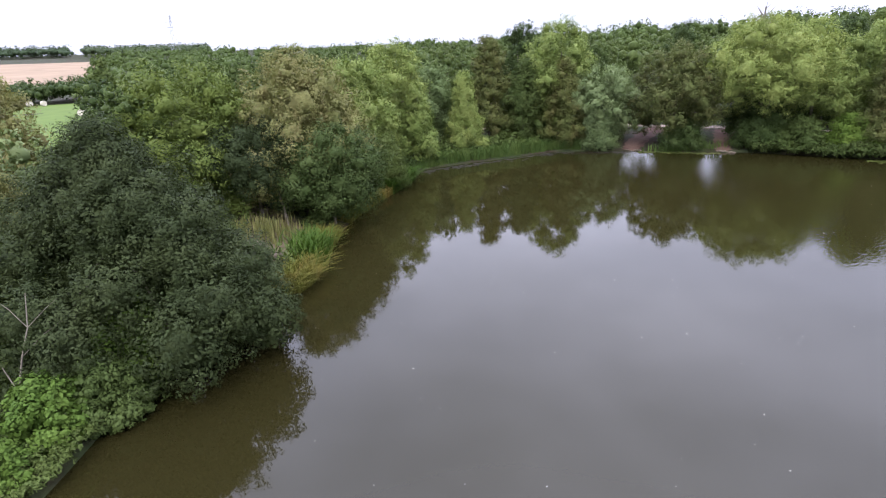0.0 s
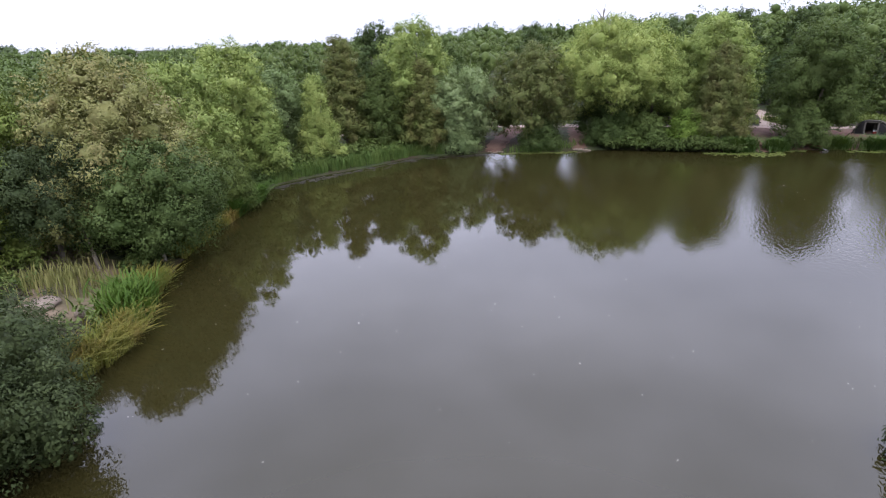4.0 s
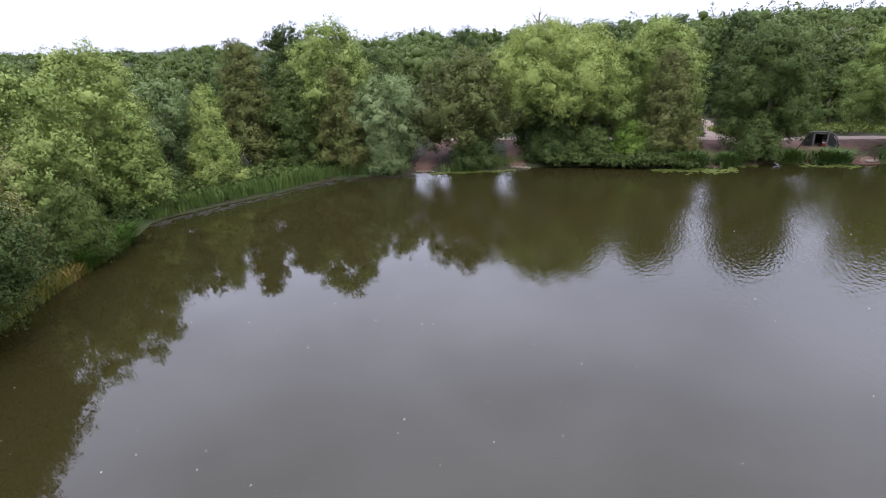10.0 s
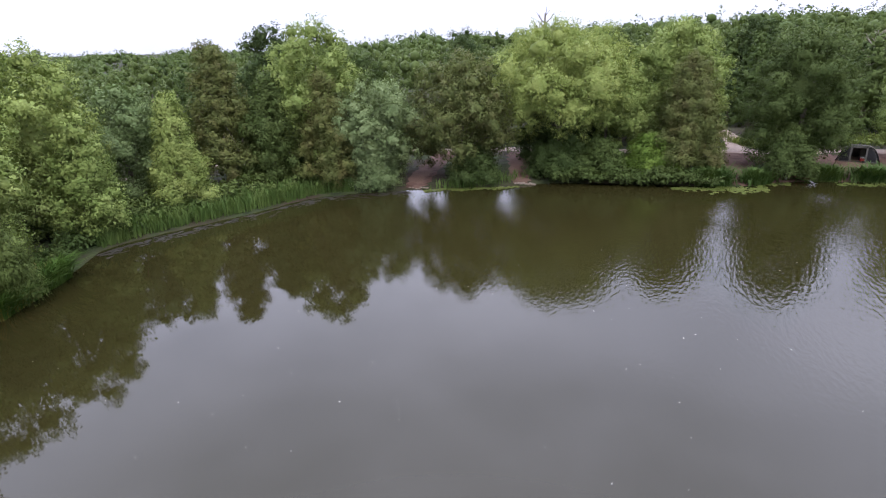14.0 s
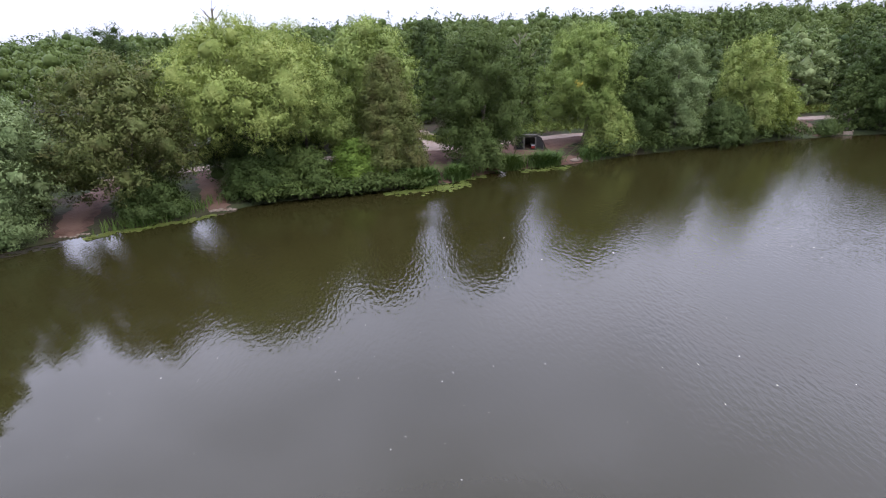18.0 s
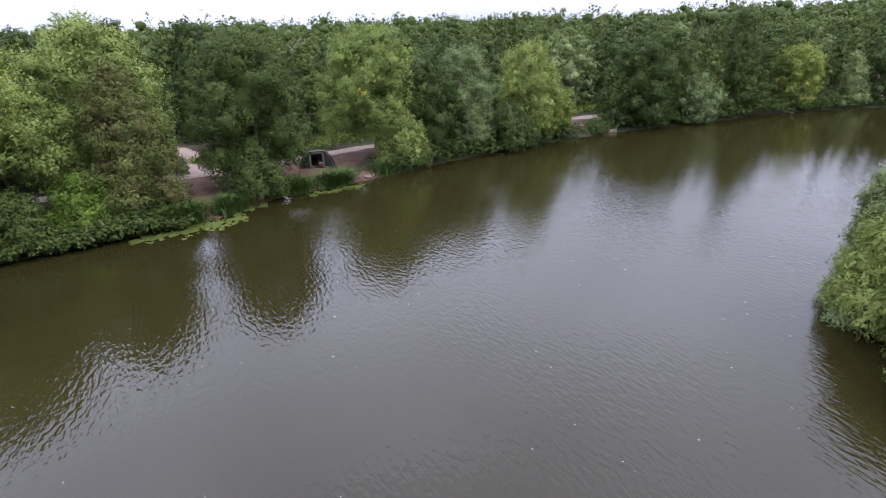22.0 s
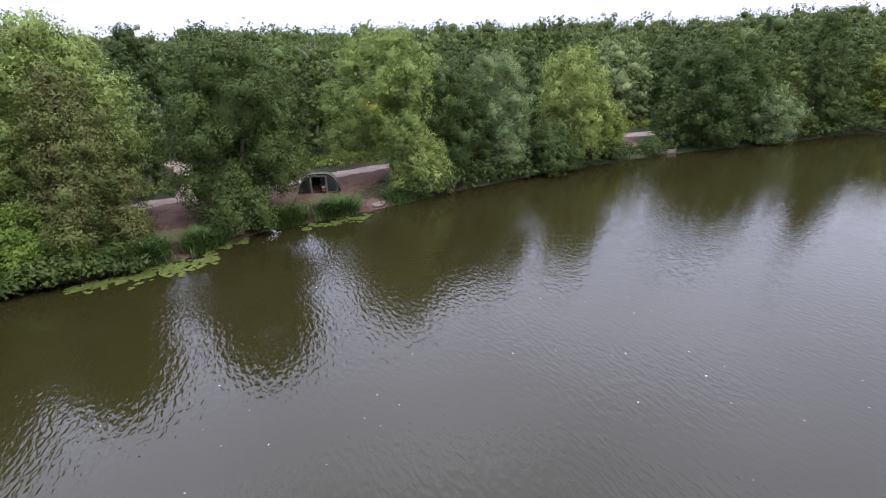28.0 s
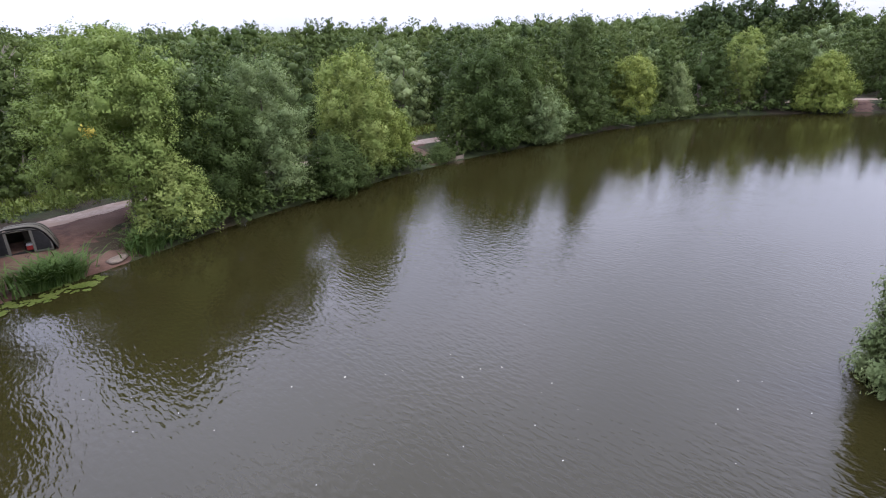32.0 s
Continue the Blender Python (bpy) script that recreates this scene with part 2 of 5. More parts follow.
gust = ramp(n, l, noise_node(n, l, 0.07, 3.0), [(0.30, (0.45, 0.45, 0.45)), (0.65, (1, 1, 1))])
lee, slant2 = n.new("ShaderNodeMapRange"), n.new("ShaderNodeMath")
slant2.operation = "MULTIPLY_ADD"
slant2.inputs[1].default_value = -1.2
l.new(sep.outputs["Y"], slant2.inputs[0])
l.new(sep.outputs["X"], slant2.inputs[2])
l.new(slant2.outputs[0], lee.inputs["Value"])
lee.inputs["From Min"].default_value, lee.inputs["From Max"].default_value = 15.0, 85.0
lee.inputs["To Min"].default_value, lee.inputs["To Max"].default_value = 1.0, 0.22
lee.interpolation_type = "SMOOTHSTEP"
# still water in the shelter of the tree-lined bank
shelter, slant3, slant4 = n.new("ShaderNodeMapRange"), n.new("ShaderNodeMath"), n.new("ShaderNodeMath")
slant4.operation, slant3.operation = "MULTIPLY", "MULTIPLY_ADD"
slant4.inputs[1].default_value, slant3.inputs[1].default_value = 0.498, 0.867
l.new(sep.outputs["X"], slant4.inputs[0])
l.new(sep.outputs["Y"], slant3.inputs[0])
l.new(slant4.outputs[0], slant3.inputs[2])
l.new(slant3.outputs[0], shelter.inputs["Value"])
shelter.inputs["From Min"].default_value, shelter.inputs["From Max"].default_value = 60.0, 68.0
shelter.inputs["To Min"].default_value, shelter.inputs["To Max"].default_value = 1.0, 0.35
shelter.interpolation_type = "SMOOTHSTEP"
breeze = mix(n, l, 1.0, mix(n, l, 1.0, wind.outputs[0], gust, "MULTIPLY"), lee.outputs[0], "MULTIPLY")
force = mix(n, l, 1.0, mix(n, l, 1.0, breeze, shelter.outputs[0], "MULTIPLY"), (0.03, 0.03, 0.03), "ADD")
rip = n.new("ShaderNodeTexNoise")
rip.inputs["Scale"].default_value, rip.inputs["Detail"].default_value = 1.0, 1.6
rip.inputs["Distortion"].default_value = 0.35
rmap = n.new("ShaderNodeMapping")
rmap.vector_type = "TEXTURE"
rmap.inputs["Rotation"].default_value = (0, 0, radians(44))
rmap.inputs["Scale"].default_value = (0.40, 0.170, 1.0)
l.new(co.outputs["Object"], rmap.inputs[0])
l.new(rmap.outputs[0], rip.inputs["Vector"])
hgt = mix(n, l, 1.0, rip.outputs["Fac"], force, "MULTIPLY")
bump(n, l, b, hgt, 1.0, 0.029)


# ---- mesh helpers ----
rng = np.random.default_rng(7)


def mesh_from(name, verts, quads, mats, tris=None, smooth=False, normals=None):
    """A mesh from arrays of corners, four-sided and three-sided faces."""
    me = bpy.data.meshes.new(name)
    verts = np.asarray(verts, dtype=np.float32)
    loops, starts = [], []
    at = 0
    if quads is not None and len(quads):
        q = np.asarray(quads, dtype=np.int32)
        loops.append(q.ravel())
        starts.append(np.arange(len(q), dtype=np.int32) * 4)
        at = q.size
    if tris is not None and len(tris):
        t3 = np.asarray(tris, dtype=np.int32)
        loops.append(t3.ravel())
        starts.append(at + np.arange(len(t3), dtype=np.int32) * 3)
    loops, starts = np.concatenate(loops), np.concatenate(starts)
    me.vertices.add(len(verts))
    me.vertices.foreach_set("co", verts.ravel())
    me.loops.add(len(loops))
    me.loops.foreach_set("vertex_index", loops)
    me.polygons.add(len(starts))
    me.polygons.foreach_set("loop_start", starts)
    if smooth:
        me.polygons.foreach_set("use_smooth", np.ones(len(starts), dtype=bool))
    for m in (mats if isinstance(mats, (list, tuple)) else [mats]):
        me.materials.append(m)
    if normals is not None:
        me.attributes.new("custom_normal", "FLOAT_VECTOR", "POINT").data.foreach_set("vector", np.asarray(normals, dtype=np.float32).ravel())
    me.update(calc_edges=True)
    return me


def put(name, me, parent=None, label="", at=None):
    ob = new(name, me)
    if parent is not None:
        ob.parent = parent
    if at is not None:
        ob.location = at
    if label:
        ob["label"] = label
    return ob


def part(name, bm, mat, parent, label=""):
    me = bpy.data.meshes.new(name)
    bm.to_mesh(me)
    bm.free()
    me.materials.append(mat)
    return put(name, me, parent, label)


def unit(v):
    return v / np.maximum(np.linalg.norm(v, axis=-1, keepdims=True), 1e-6)


def ico(level):
    bm = bmesh.new()
    bmesh.ops.create_icosphere(bm, subdivisions=level, radius=1.0)
    v = np.array([p.co[:] for p in bm.verts])
    f = np.array([[p.index for p in fc.verts] for fc in bm.faces])
    bm.free()
    return v, f


ICO1, ICO2 = ico(1), ico(2)


def tube(points, radii, sides=7):
    """Corners and faces of a tapered round limb along a bent line."""
    points = np.asarray(points, float)
    a = np.linspace(0, 2 * np.pi, sides, endpoint=False)
    way = unit(np.gradient(points, axis=0))
    side = unit(np.cross(way, np.array([0.31, 0.95, 0.1])))
    up = np.cross(side, way)
    ring = points[:, None] + np.asarray(radii)[:, None, None] * (np.cos(a)[None, :, None] * side[:, None] + np.sin(a)[None, :, None] * up[:, None])
    k = len(points)
    i, j = np.meshgrid(np.arange(k - 1), np.arange(sides), indexing="ij")
    q = np.stack([i * sides + j, i * sides + (j + 1) % sides, (i + 1) * sides + (j + 1) % sides, (i + 1) * sides + j], -1).reshape(-1, 4)
    return ring.reshape(-1, 3), q


def join(pieces):
    vs, qs, at = [], [], 0
    for v, q in pieces:
        vs.append(v)
        qs.append(q + at)
        at += len(v)
    return np.concatenate(vs), np.concatenate(qs)


def leaves(r, centers, normals, per, spread, size, aspect, droop=0.0, near=False):
    """Leaf blades in round tufts at the ends of twigs; each blade is a small pointed face, or two where it is seen near by.
    Gives corners, faces and the normals of the tufts' rounded surface."""
    k = len(centers)
    rise = np.array([0, 0, 0.35 - droop * 0.6])
    twig = unit(normals * 0.8 + r.normal(0, 0.35, (k, 3)) + rise)
    d = unit(r.normal(0, 1, (k, per, 3)) + 0.6 * normals[:, None] + 0.5 * rise)
    run = r.uniform(-0.5, 1.0, (k, per, 1)) * spread * 0.7
    c = (centers[:, None] + d * spread * r.uniform(0.25, 1.0, (k, per, 1)) ** 0.6 + twig[:, None] * run).reshape(-1, 3)
    d, nn, tw = d.reshape(-1, 3), np.repeat(normals, per, 0), np.repeat(twig, per, 0)
    m = len(c)
    nrm = unit(nn * 0.45 + d * 0.55 + r.normal(0, 0.30 if near else 0.45, (m, 3)) + np.array([0, 0, 0.40 if near else 0.22]))
    tan = r.normal(0, 0.55, (m, 3)) + tw * 1.0 + d * 0.3 - np.array([0, 0, droop])
    tan = unit(tan - nrm * (tan * nrm).sum(1, keepdims=True))
    bi = np.cross(nrm, tan)
    s = (size * r.uniform(0.55, 1.4, (m, 1)))
    round_off = unit(d * 0.55 + nn * 0.45 + nrm * 0.22 + np.array([0, 0, 0.12]))
    flip = (round_off * nrm).sum(1) < 0.05
    round_off[flip] = nrm[flip]
    if near:
        fold = nrm * s * 0.10
        v = np.stack([c - tan * s * 0.55, c - bi * s * aspect * 0.5 + fold, c + tan * s * 0.55, c + bi * s * aspect * 0.5 + fold], 1).reshape(-1, 3)
        q = np.arange(m)[:, None] * 4
        return v, np.concatenate([q + np.array([0, 1, 2]), q + np.array([0, 2, 3])]), np.repeat(round_off, 4, 0)
    v = np.stack([c + tan * s * 0.6, c - tan * s * 0.3 + bi * s * aspect * 0.6, c - tan * s * 0.45 - bi * s * aspect * 0.5], 1)
    return v.reshape(-1, 3), np.arange(m * 3).reshape(-1, 3), np.repeat(round_off, 3, 0)


def swell(d, i, rough=1.0):
    """Uneven swelling of a bough's outline."""
    return 1.0 + rough * (0.15 * np.sin(d[:, :1] * 5.1 + i) + 0.13 * np.sin(d[:, 1:2] * 6.3 + i * 1.7) + 0.12 * np.sin(d[:, 2:3] * 7.7 + i * 0.6)
            + 0.09 * np.sin(d[:, :1] * 13 + i * 2.1) * np.sin(d[:, 1:2] * 12 + i) + 0.08 * np.sin(d[:, 2:3] * 15 + i * 0.9))


def crown_arrays(r, lobes, tufts, per, size, aspect, droop, spread, ball, near=False, core=0.46, rough=1.0):
    """Leafy boughs: a dense heart in each bough, and tufts of leaves over its outside."""
    lobes = np.asarray(lobes, float)
    area = lobes[:, 3] * lobes[:, 4] + lobes[:, 3] * lobes[:, 5]
    pick = r.choice(len(lobes), int(tufts * 2.6) + 8, p=area / area.sum())
    d = unit(r.normal(0, 1, (len(pick), 3)) + np.array([0, 0, 0.15]))
    lb = lobes[pick]
    c = lb[:, :3] + d * lb[:, 3:6] * (swell(d, pick[:, None], rough) * (0.98 - np.abs(r.normal(0, 0.09, (len(pick), 1)))))
    deep = np.zeros(len(c), bool)
    for j, q in enumerate(lobes):
        deep |= (pick != j) & ((((c - q[:3]) / q[3:6]) ** 2).sum(1) < 0.5)
    keep = np.nonzero(~deep & (c[:, 2] > 0.1))[0][:tufts]
    v, f, n = leaves(r, c[keep], d[keep], per, spread, size, aspect, droop, near)
    # sparser foliage deeper inside
    k = int(len(f) * 0.16) + 4
    pick = r.choice(len(lobes), k, p=area / area.sum())
    d = unit(r.normal(0, 1, (k, 3)))
    c = lobes[pick, :3] + d * lobes[pick, 3:6] * r.uniform(core * 0.9, 0.9, (k, 1))
    c[:, 2] = np.maximum(c[:, 2], 0.1)
    v2, f2, n2 = leaves(r, c, d, 1, 0.1, size * 1.35, 0.7, 0.0, near)
    v, f, n = np.concatenate([v, v2]), np.concatenate([f, f2 + len(v)]), np.concatenate([n, n2])
    bv, bf = ball
    k = len(lobes)
    cv = lobes[:, None, :3] + bv[None] * lobes[:, None, 3:6] * core * np.stack([swell(bv, i, rough) for i in range(k)])
    cv[..., 2] = np.maximum(cv[..., 2], 0.02)
    cf = bf[None] + (np.arange(k) * len(bv))[:, None, None]
    return np.concatenate([v, cv.reshape(-1, 3)]), np.concatenate([f, cf.reshape(-1, 3) + len(v)]), np.concatenate([n, np.tile(bv, (k, 1))])


def crown_mesh(name, r, lobes, sprays, per, size, aspect, mat, droop=0.0, loose=0.30, near=False, ball=None):
    v, f, n = crown_arrays(r, lobes, sprays // 2, per * 2, size * (1.0 if near else 0.9), aspect, droop, loose * 1.5, ball or ICO2, near, 0.42 if ball is None else 0.48, 1.0 if ball is None else 0.45)
    return mesh_from(name, v, None, mat, f, normals=n)


def lobes_for(r, h, rad, form, low=0.18):
    """Lobes of a crown: where the leafy boughs sit, for a tree h tall and rad wide at its widest."""
    out = []
    zs = low * h
    ch = h - zs
    k = {"round": 30, "cone": 26, "dome": 32, "tall": 32, "layer": 34, "mound": 46}[form]
    for i in range(k):
        u = (i + 0.5) / k
        a = i * 2.399 + r.uniform(-0.5, 0.5)
        if form == "cone":
            prof = 1.0 - 0.85 * u
        elif form == "tall":
            prof = (0.78 + 0.45 * u) if u < 0.42 else math.sqrt(max(0.02, 1 - ((u - 0.42) / 0.62) ** 2))
        elif form == "layer":
            prof = (1.05 - 0.80 * u ** 1.3) * r.uniform(0.8, 1.1)
        elif form == "mound":
            prof = 1.0 - u * u
        elif form == "round":
            prof = math.sqrt(max(0.02, 1 - ((u - 0.36) / 0.70) ** 2))
        else:
            prof = math.sqrt(max(0.02, 1 - u ** 2))
        s = rad * r.uniform(0.24, 0.42) * (1.0 - 0.3 * u) * (0.72 if form == "mound" else 1.0)
        ro = max(0.0, rad * prof - s * 0.75) * r.uniform(0.8, 1.05)
        sz = s * (0.55 if form == "layer" else r.uniform(0.75, 1.05))
        z = zs + (ch - sz) * u
        out.append((ro * math.cos(a), ro * math.sin(a), max(z, sz * 0.6), s, s * r.uniform(0.85, 1.15), sz))
    out.append((0, 0, zs + ch * 0.44, rad * 0.55, rad * 0.55, ch * 0.40))
    return out


def woody(name, r, h, rad, lobes, parent, mat=BARK, limbs=6, lean=0.05):
    """Trunk and limbs, tapered, from the ground up into the boughs."""
    base = max(0.09, h * 0.020)
    top = np.array([lean * h * r.uniform(-1, 1), lean * h * r.uniform(-1, 1), h * 0.72])
    ts = np.linspace(0, 1, 7)
    bend = np.stack([np.sin(ts * 3.1 + r.uniform(0, 6)), np.sin(ts * 2.7 + r.uniform(0, 6)), 0 * ts], 1) * h * 0.012
    line = ts[:, None] * top + bend - bend[0]
    line[0, 2] = -0.25
    v, q = tube(line, base * (1 - 0.78 * ts) * (1 + 0.5 * np.exp(-ts * 14)), 8)
    put("trunk", mesh_from("trunk", v, q, mat, smooth=True), parent)
    order = sorted(lobes[:-1], key=lambda b: -b[3])[:limbs]
    for b in order:
        s = r.uniform(0.25, 0.62)
        a0 = np.array([np.interp(s, ts, line[:, i]) for i in range(3)])
        e = np.array(b[:3]) * np.array([0.95, 0.95, 1.0])
        u = np.linspace(0, 1, 5)[:, None]
        ln = a0 + (e - a0) * u + np.array([0, 0, 0.12]) * np.sin(u * 3.14) * np.linalg.norm(e - a0)
        v, q = tube(ln, base * 0.45 * (1 - 0.8 * u[:, 0]), 5)
        put("limb", mesh_from("limb", v, q, mat, smooth=True), parent)


SEEDS = [100]


def tree(name, x, y, h, rad, form, mat, label, category="tree", sprays=1500, per=6, size=0.30, aspect=0.5, droop=0.2, low=0.18, loose=0.28, limbs=6, group="", turn=0.0, squash=1.0, near=False, ball=None):
    SEEDS[0] += 1
    r = np.random.default_rng(SEEDS[0])
    top = new(name)
    top.location = (x, y, ground_z(x, y))
    top.rotation_euler[2] = turn
    lobes = lobes_for(r, h, rad, form, low)
    if squash != 1.0:
        lobes = [(a, b2 * squash, c, d, e * squash, f) for a, b2, c, d, e, f in lobes]
    woody(name, r, h, rad, lobes, top, limbs=limbs)
    put("crown", crown_mesh("crown", r, lobes, sprays, per, size, aspect, mat, droop, loose, near, ball), top)
    return tagged(top, label, category, group)


# ---- the plan: shore, ground, water ----
SHORE = [(-13, 3), (-11.6, 12), (-11.6, 17), (-10, 22), (-7.6, 27), (-7.6, 34), (-7.2, 39), (-5.2, 46), (-3.4, 52), (-2.6, 56.3), (0.8, 58.9), (7, 61.8),
         (12.5, 64.8), (17.5, 64.4), (21.5, 63.6), (25.6, 62), (30, 60.6), (34, 59.8), (41, 55.2), (46.6, 51.4), (52.5, 50.4), (59, 46.2), (68.7, 41.0), (78.4, 34.3),
         (87, 27.3), (94, 19.6), (101.7, 10.9), (107.9, 3.4), (115, -12), (113, -32), (100, -42), (84, -28), (70, -10), (57, 3.4), (47.5, 10.8), (40.5, 13.0), (31, 12.5), (22, 11.4), (14, 8), (4, -3), (-8, -5)]


def smooth_line(pts, closed=False, k=5):
    """A smooth line through a few corners."""
    p = np.asarray(pts, float)
    m = len(p)
    out = []
    for i in range(m if closed else m - 1):
        a, b1, c, d = [p[(i + j) % m] if closed else p[min(max(i + j, 0), m - 1)] for j in (-1, 0, 1, 2)]
        for u in np.linspace(0, 1, k, endpoint=False):
            out.append(0.5 * (2 * b1 + (c - a) * u + (2 * a - 5 * b1 + 4 * c - d) * u ** 2 + (3 * b1 - a - 3 * c + d) * u ** 3))
    if not closed:
        out.append(p[-1])
    return np.array(out)


SHORE_LINE = smooth_line(SHORE, True, 5)


def line_distance(x, y, line, closed=False):
    """Distance of places from a line, and how far along it they lie."""
    x, y = np.asarray(x, float), np.asarray(y, float)
    p = np.column_stack([x.ravel(), y.ravel()])
    a = np.asarray(line)
    b1 = np.roll(a, -1, 0)
    if not closed:
        a, b1 = a[:-1], b1[:-1]
    d = b1 - a
    dd = np.maximum((d * d).sum(1), 1e-9)
    best, where = np.empty(len(p)), np.empty(len(p))
    for k in range(0, len(p), 4000):
        c = p[k:k + 4000, None]
        u = np.clip(((c - a) * d).sum(2) / dd, 0, 1)
        g = np.hypot(c[..., 0] - a[:, 0] - u * d[:, 0], c[..., 1] - a[:, 1] - u * d[:, 1])
        i = g.argmin(1)
        rows = np.arange(len(i))
        best[k:k + 4000], where[k:k + 4000] = g[rows, i], i + u[rows, i]
    return best.reshape(x.shape), where.reshape(x.shape)


def shore_distance(x, y):
    """Metres inland of the water's edge (negative over the lake)."""
    x, y = np.asarray(x, float), np.asarray(y, float)
    d, _ = line_distance(x, y, SHORE_LINE, True)
    a, b1 = SHORE_LINE, np.roll(SHORE_LINE, -1, 0)
    px, py = x.ravel(), y.ravel()
    inside = np.empty(len(px), bool)
    for k in range(0, len(px), 4000):
        cx, cy = px[k:k + 4000, None], py[k:k + 4000, None]
        cross = (a[:, 1] > cy) != (b1[:, 1] > cy)
        xx = (b1[:, 0] - a[:, 0]) * (cy - a[:, 1]) / (b1[:, 1] - a[:, 1] + 1e-12) + a[:, 0]
        inside[k:k + 4000] = (cross & (cx < xx)).sum(1) % 2 == 1
    return np.where(inside.reshape(x.shape), -d, d)


def step(a, b1, v):
    u = np.clip((v - a) / (b1 - a), 0, 1)
    return u * u * (3 - 2 * u)


def height(x, y):
    x, y = np.asarray(x, float), np.asarray(y, float)
    s = shore_distance(x, y)
    z = np.where(s < 0, -1.4 * step(0, 4, -s) - 0.02, 0.16 * step(0, 0.5, s) + 0.80 * step(0.3, 5.5, s))
    z = z + step(2, 9, s) * (0.10 * np.sin(x * 0.31 + 1) * np.sin(y * 0.27) + 0.06 * np.sin(x * 0.83) * np.sin(y * 0.71 + 2))
    far = np.maximum(s - 25, 0)
    east = step(30, 150, x)
    z = z + east * (0.042 * np.minimum(far, 260)) * step(-140, 0, y + 0.2 * x)
    z = z + step(150, 900, far) * 27 * (1 - east) + step(600, 2600, far) * 30
    return z


def axis(lo, hi, fine, far):
    core = np.arange(lo, hi + fine, fine)
    g = [fine * 1.16]
    while sum(g) < far:
        g.append(g[-1] * 1.16)
    g = np.cumsum(g)
    return np.concatenate([lo - g[::-1], core, core[-1] + g])


gx, gy = axis(-34, 130, 0.9, 3200), axis(-48, 90, 0.9, 3200)
X, Y = np.meshgrid(gx, gy)
Z = height(X, Y)


def ground_z(x, y):
    """Height of the ground sheet at one place."""
    i, j = min(max(int(np.searchsorted(gy, y)) - 1, 0), len(gy) - 2), min(max(int(np.searchsorted(gx, x)) - 1, 0), len(gx) - 2)
    u, v = (x - gx[j]) / (gx[j + 1] - gx[j]), (y - gy[i]) / (gy[i + 1] - gy[i])
    return float(Z[i, j] * (1 - u) * (1 - v) + Z[i, j + 1] * u * (1 - v) + Z[i + 1, j] * (1 - u) * v + Z[i + 1, j + 1] * u * v)


i, j = np.meshgrid(np.arange(len(gy) - 1), np.arange(len(gx) - 1), indexing="ij")
w = len(gx)
quads = np.stack([i * w + j, i * w + j + 1, (i + 1) * w + j + 1, (i + 1) * w + j], -1).reshape(-1, 4)
tagged(new("ground", mesh_from("ground", np.stack([X, Y, Z], -1).reshape(-1, 3), quads, GROUND, smooth=True)), "rough grassy ground round the lake with earth showing through", "ground", kind="structure")

wv = np.array([(-40, -60, 0), (140, -60, 0), (140, 90, 0), (-40, 90, 0)], float)
tagged(new("water", mesh_from("water", wv, [(0, 1, 2, 3)], WATER)), "murky brown lake water, calm near the reeds and rippled further out", "lake", kind="structure")


def ribbon(name, line, widths, mat, lift, label, category, across=5, jag=0.25):
    """A strip laid over the ground along a line, with ragged edges."""
    line = smooth_line(line, False, 8)
    u = np.linspace(0, 1, len(line))
    wd = np.interp(u, np.linspace(0, 1, len(widths)), widths)
    way = unit(np.gradient(line, axis=0))
    nrm = np.stack([-way[:, 1], way[:, 0]], 1)
    r = np.random.default_rng(len(line))
    vs = []
    for k in range(len(line)):
        for c in np.linspace(-1, 1, across):
            o = c * wd[k] / 2 * (1 + (r.uniform(-jag, jag) if abs(c) == 1 else 0))
            p = line[k] + nrm[k] * o
            vs.append((p[0], p[1], ground_z(*p) + (lift if abs(c) < 1 else lift * 0.2)))
    i, j = np.meshgrid(np.arange(len(line) - 1), np.arange(across - 1), indexing="ij")
    q = np.stack([i * across + j, i * across + j + 1, (i + 1) * across + j + 1, (i + 1) * across + j], -1).reshape(-1, 4)
    return tagged(new(name, mesh_from(name, np.array(vs), q, mat, smooth=True)), label, category, kind="structure")


PATH_LINE = [(-30, 30), (-24, 50), (-14, 70), (2, 80), (18, 81), (31, 77), (44, 68.5), (54, 60.5), (63, 55), (71, 51), (80, 45), (90, 36.5), (98, 27.5), (106, 18), (114, 6), (121, -12), (121.5, -36), (112, -52)]
ribbon("path", PATH_LINE, [2.6, 2.4, 2.4, 2.6], GRAVEL, 0.035, "pale compacted gravel footpath round the lake", "path", 5, 0.2)
ribbon("side_path", [(56, 60), (60.5, 65), (65, 71), (67, 76), (66, 82)], [3.0, 2.3, 1.9, 1.7], GRAVEL, 0.06, "pale gravel side path climbing away from the lake", "path", 5, 0.2)

# bare earth where people come down to the water, and worn ground round the tent
ribbon("earth_bank", [(21.2, 63.9), (23.4, 66.8), (26.5, 71.5), (30, 76.2)], [1.7, 2.3, 2.6, 3.4], EARTH, 0.03, "bare red earth ramp from path to water", "bank")
ribbon("earth_bank", [(30.6, 60.7), (32.2, 64), (34.2, 68), (37, 72)], [1.5, 2.0, 2.4, 3.4], EARTH, 0.03, "bare red earth ramp from path to water", "bank")
ribbon("earth_bank", [(47.6, 51.5), (49.6, 54.5), (51.8, 57.6), (55, 59.4)], [1.2, 3.0, 4.6, 5.5], EARTH, 0.03, "bare red earth bank below the path fork", "bank")
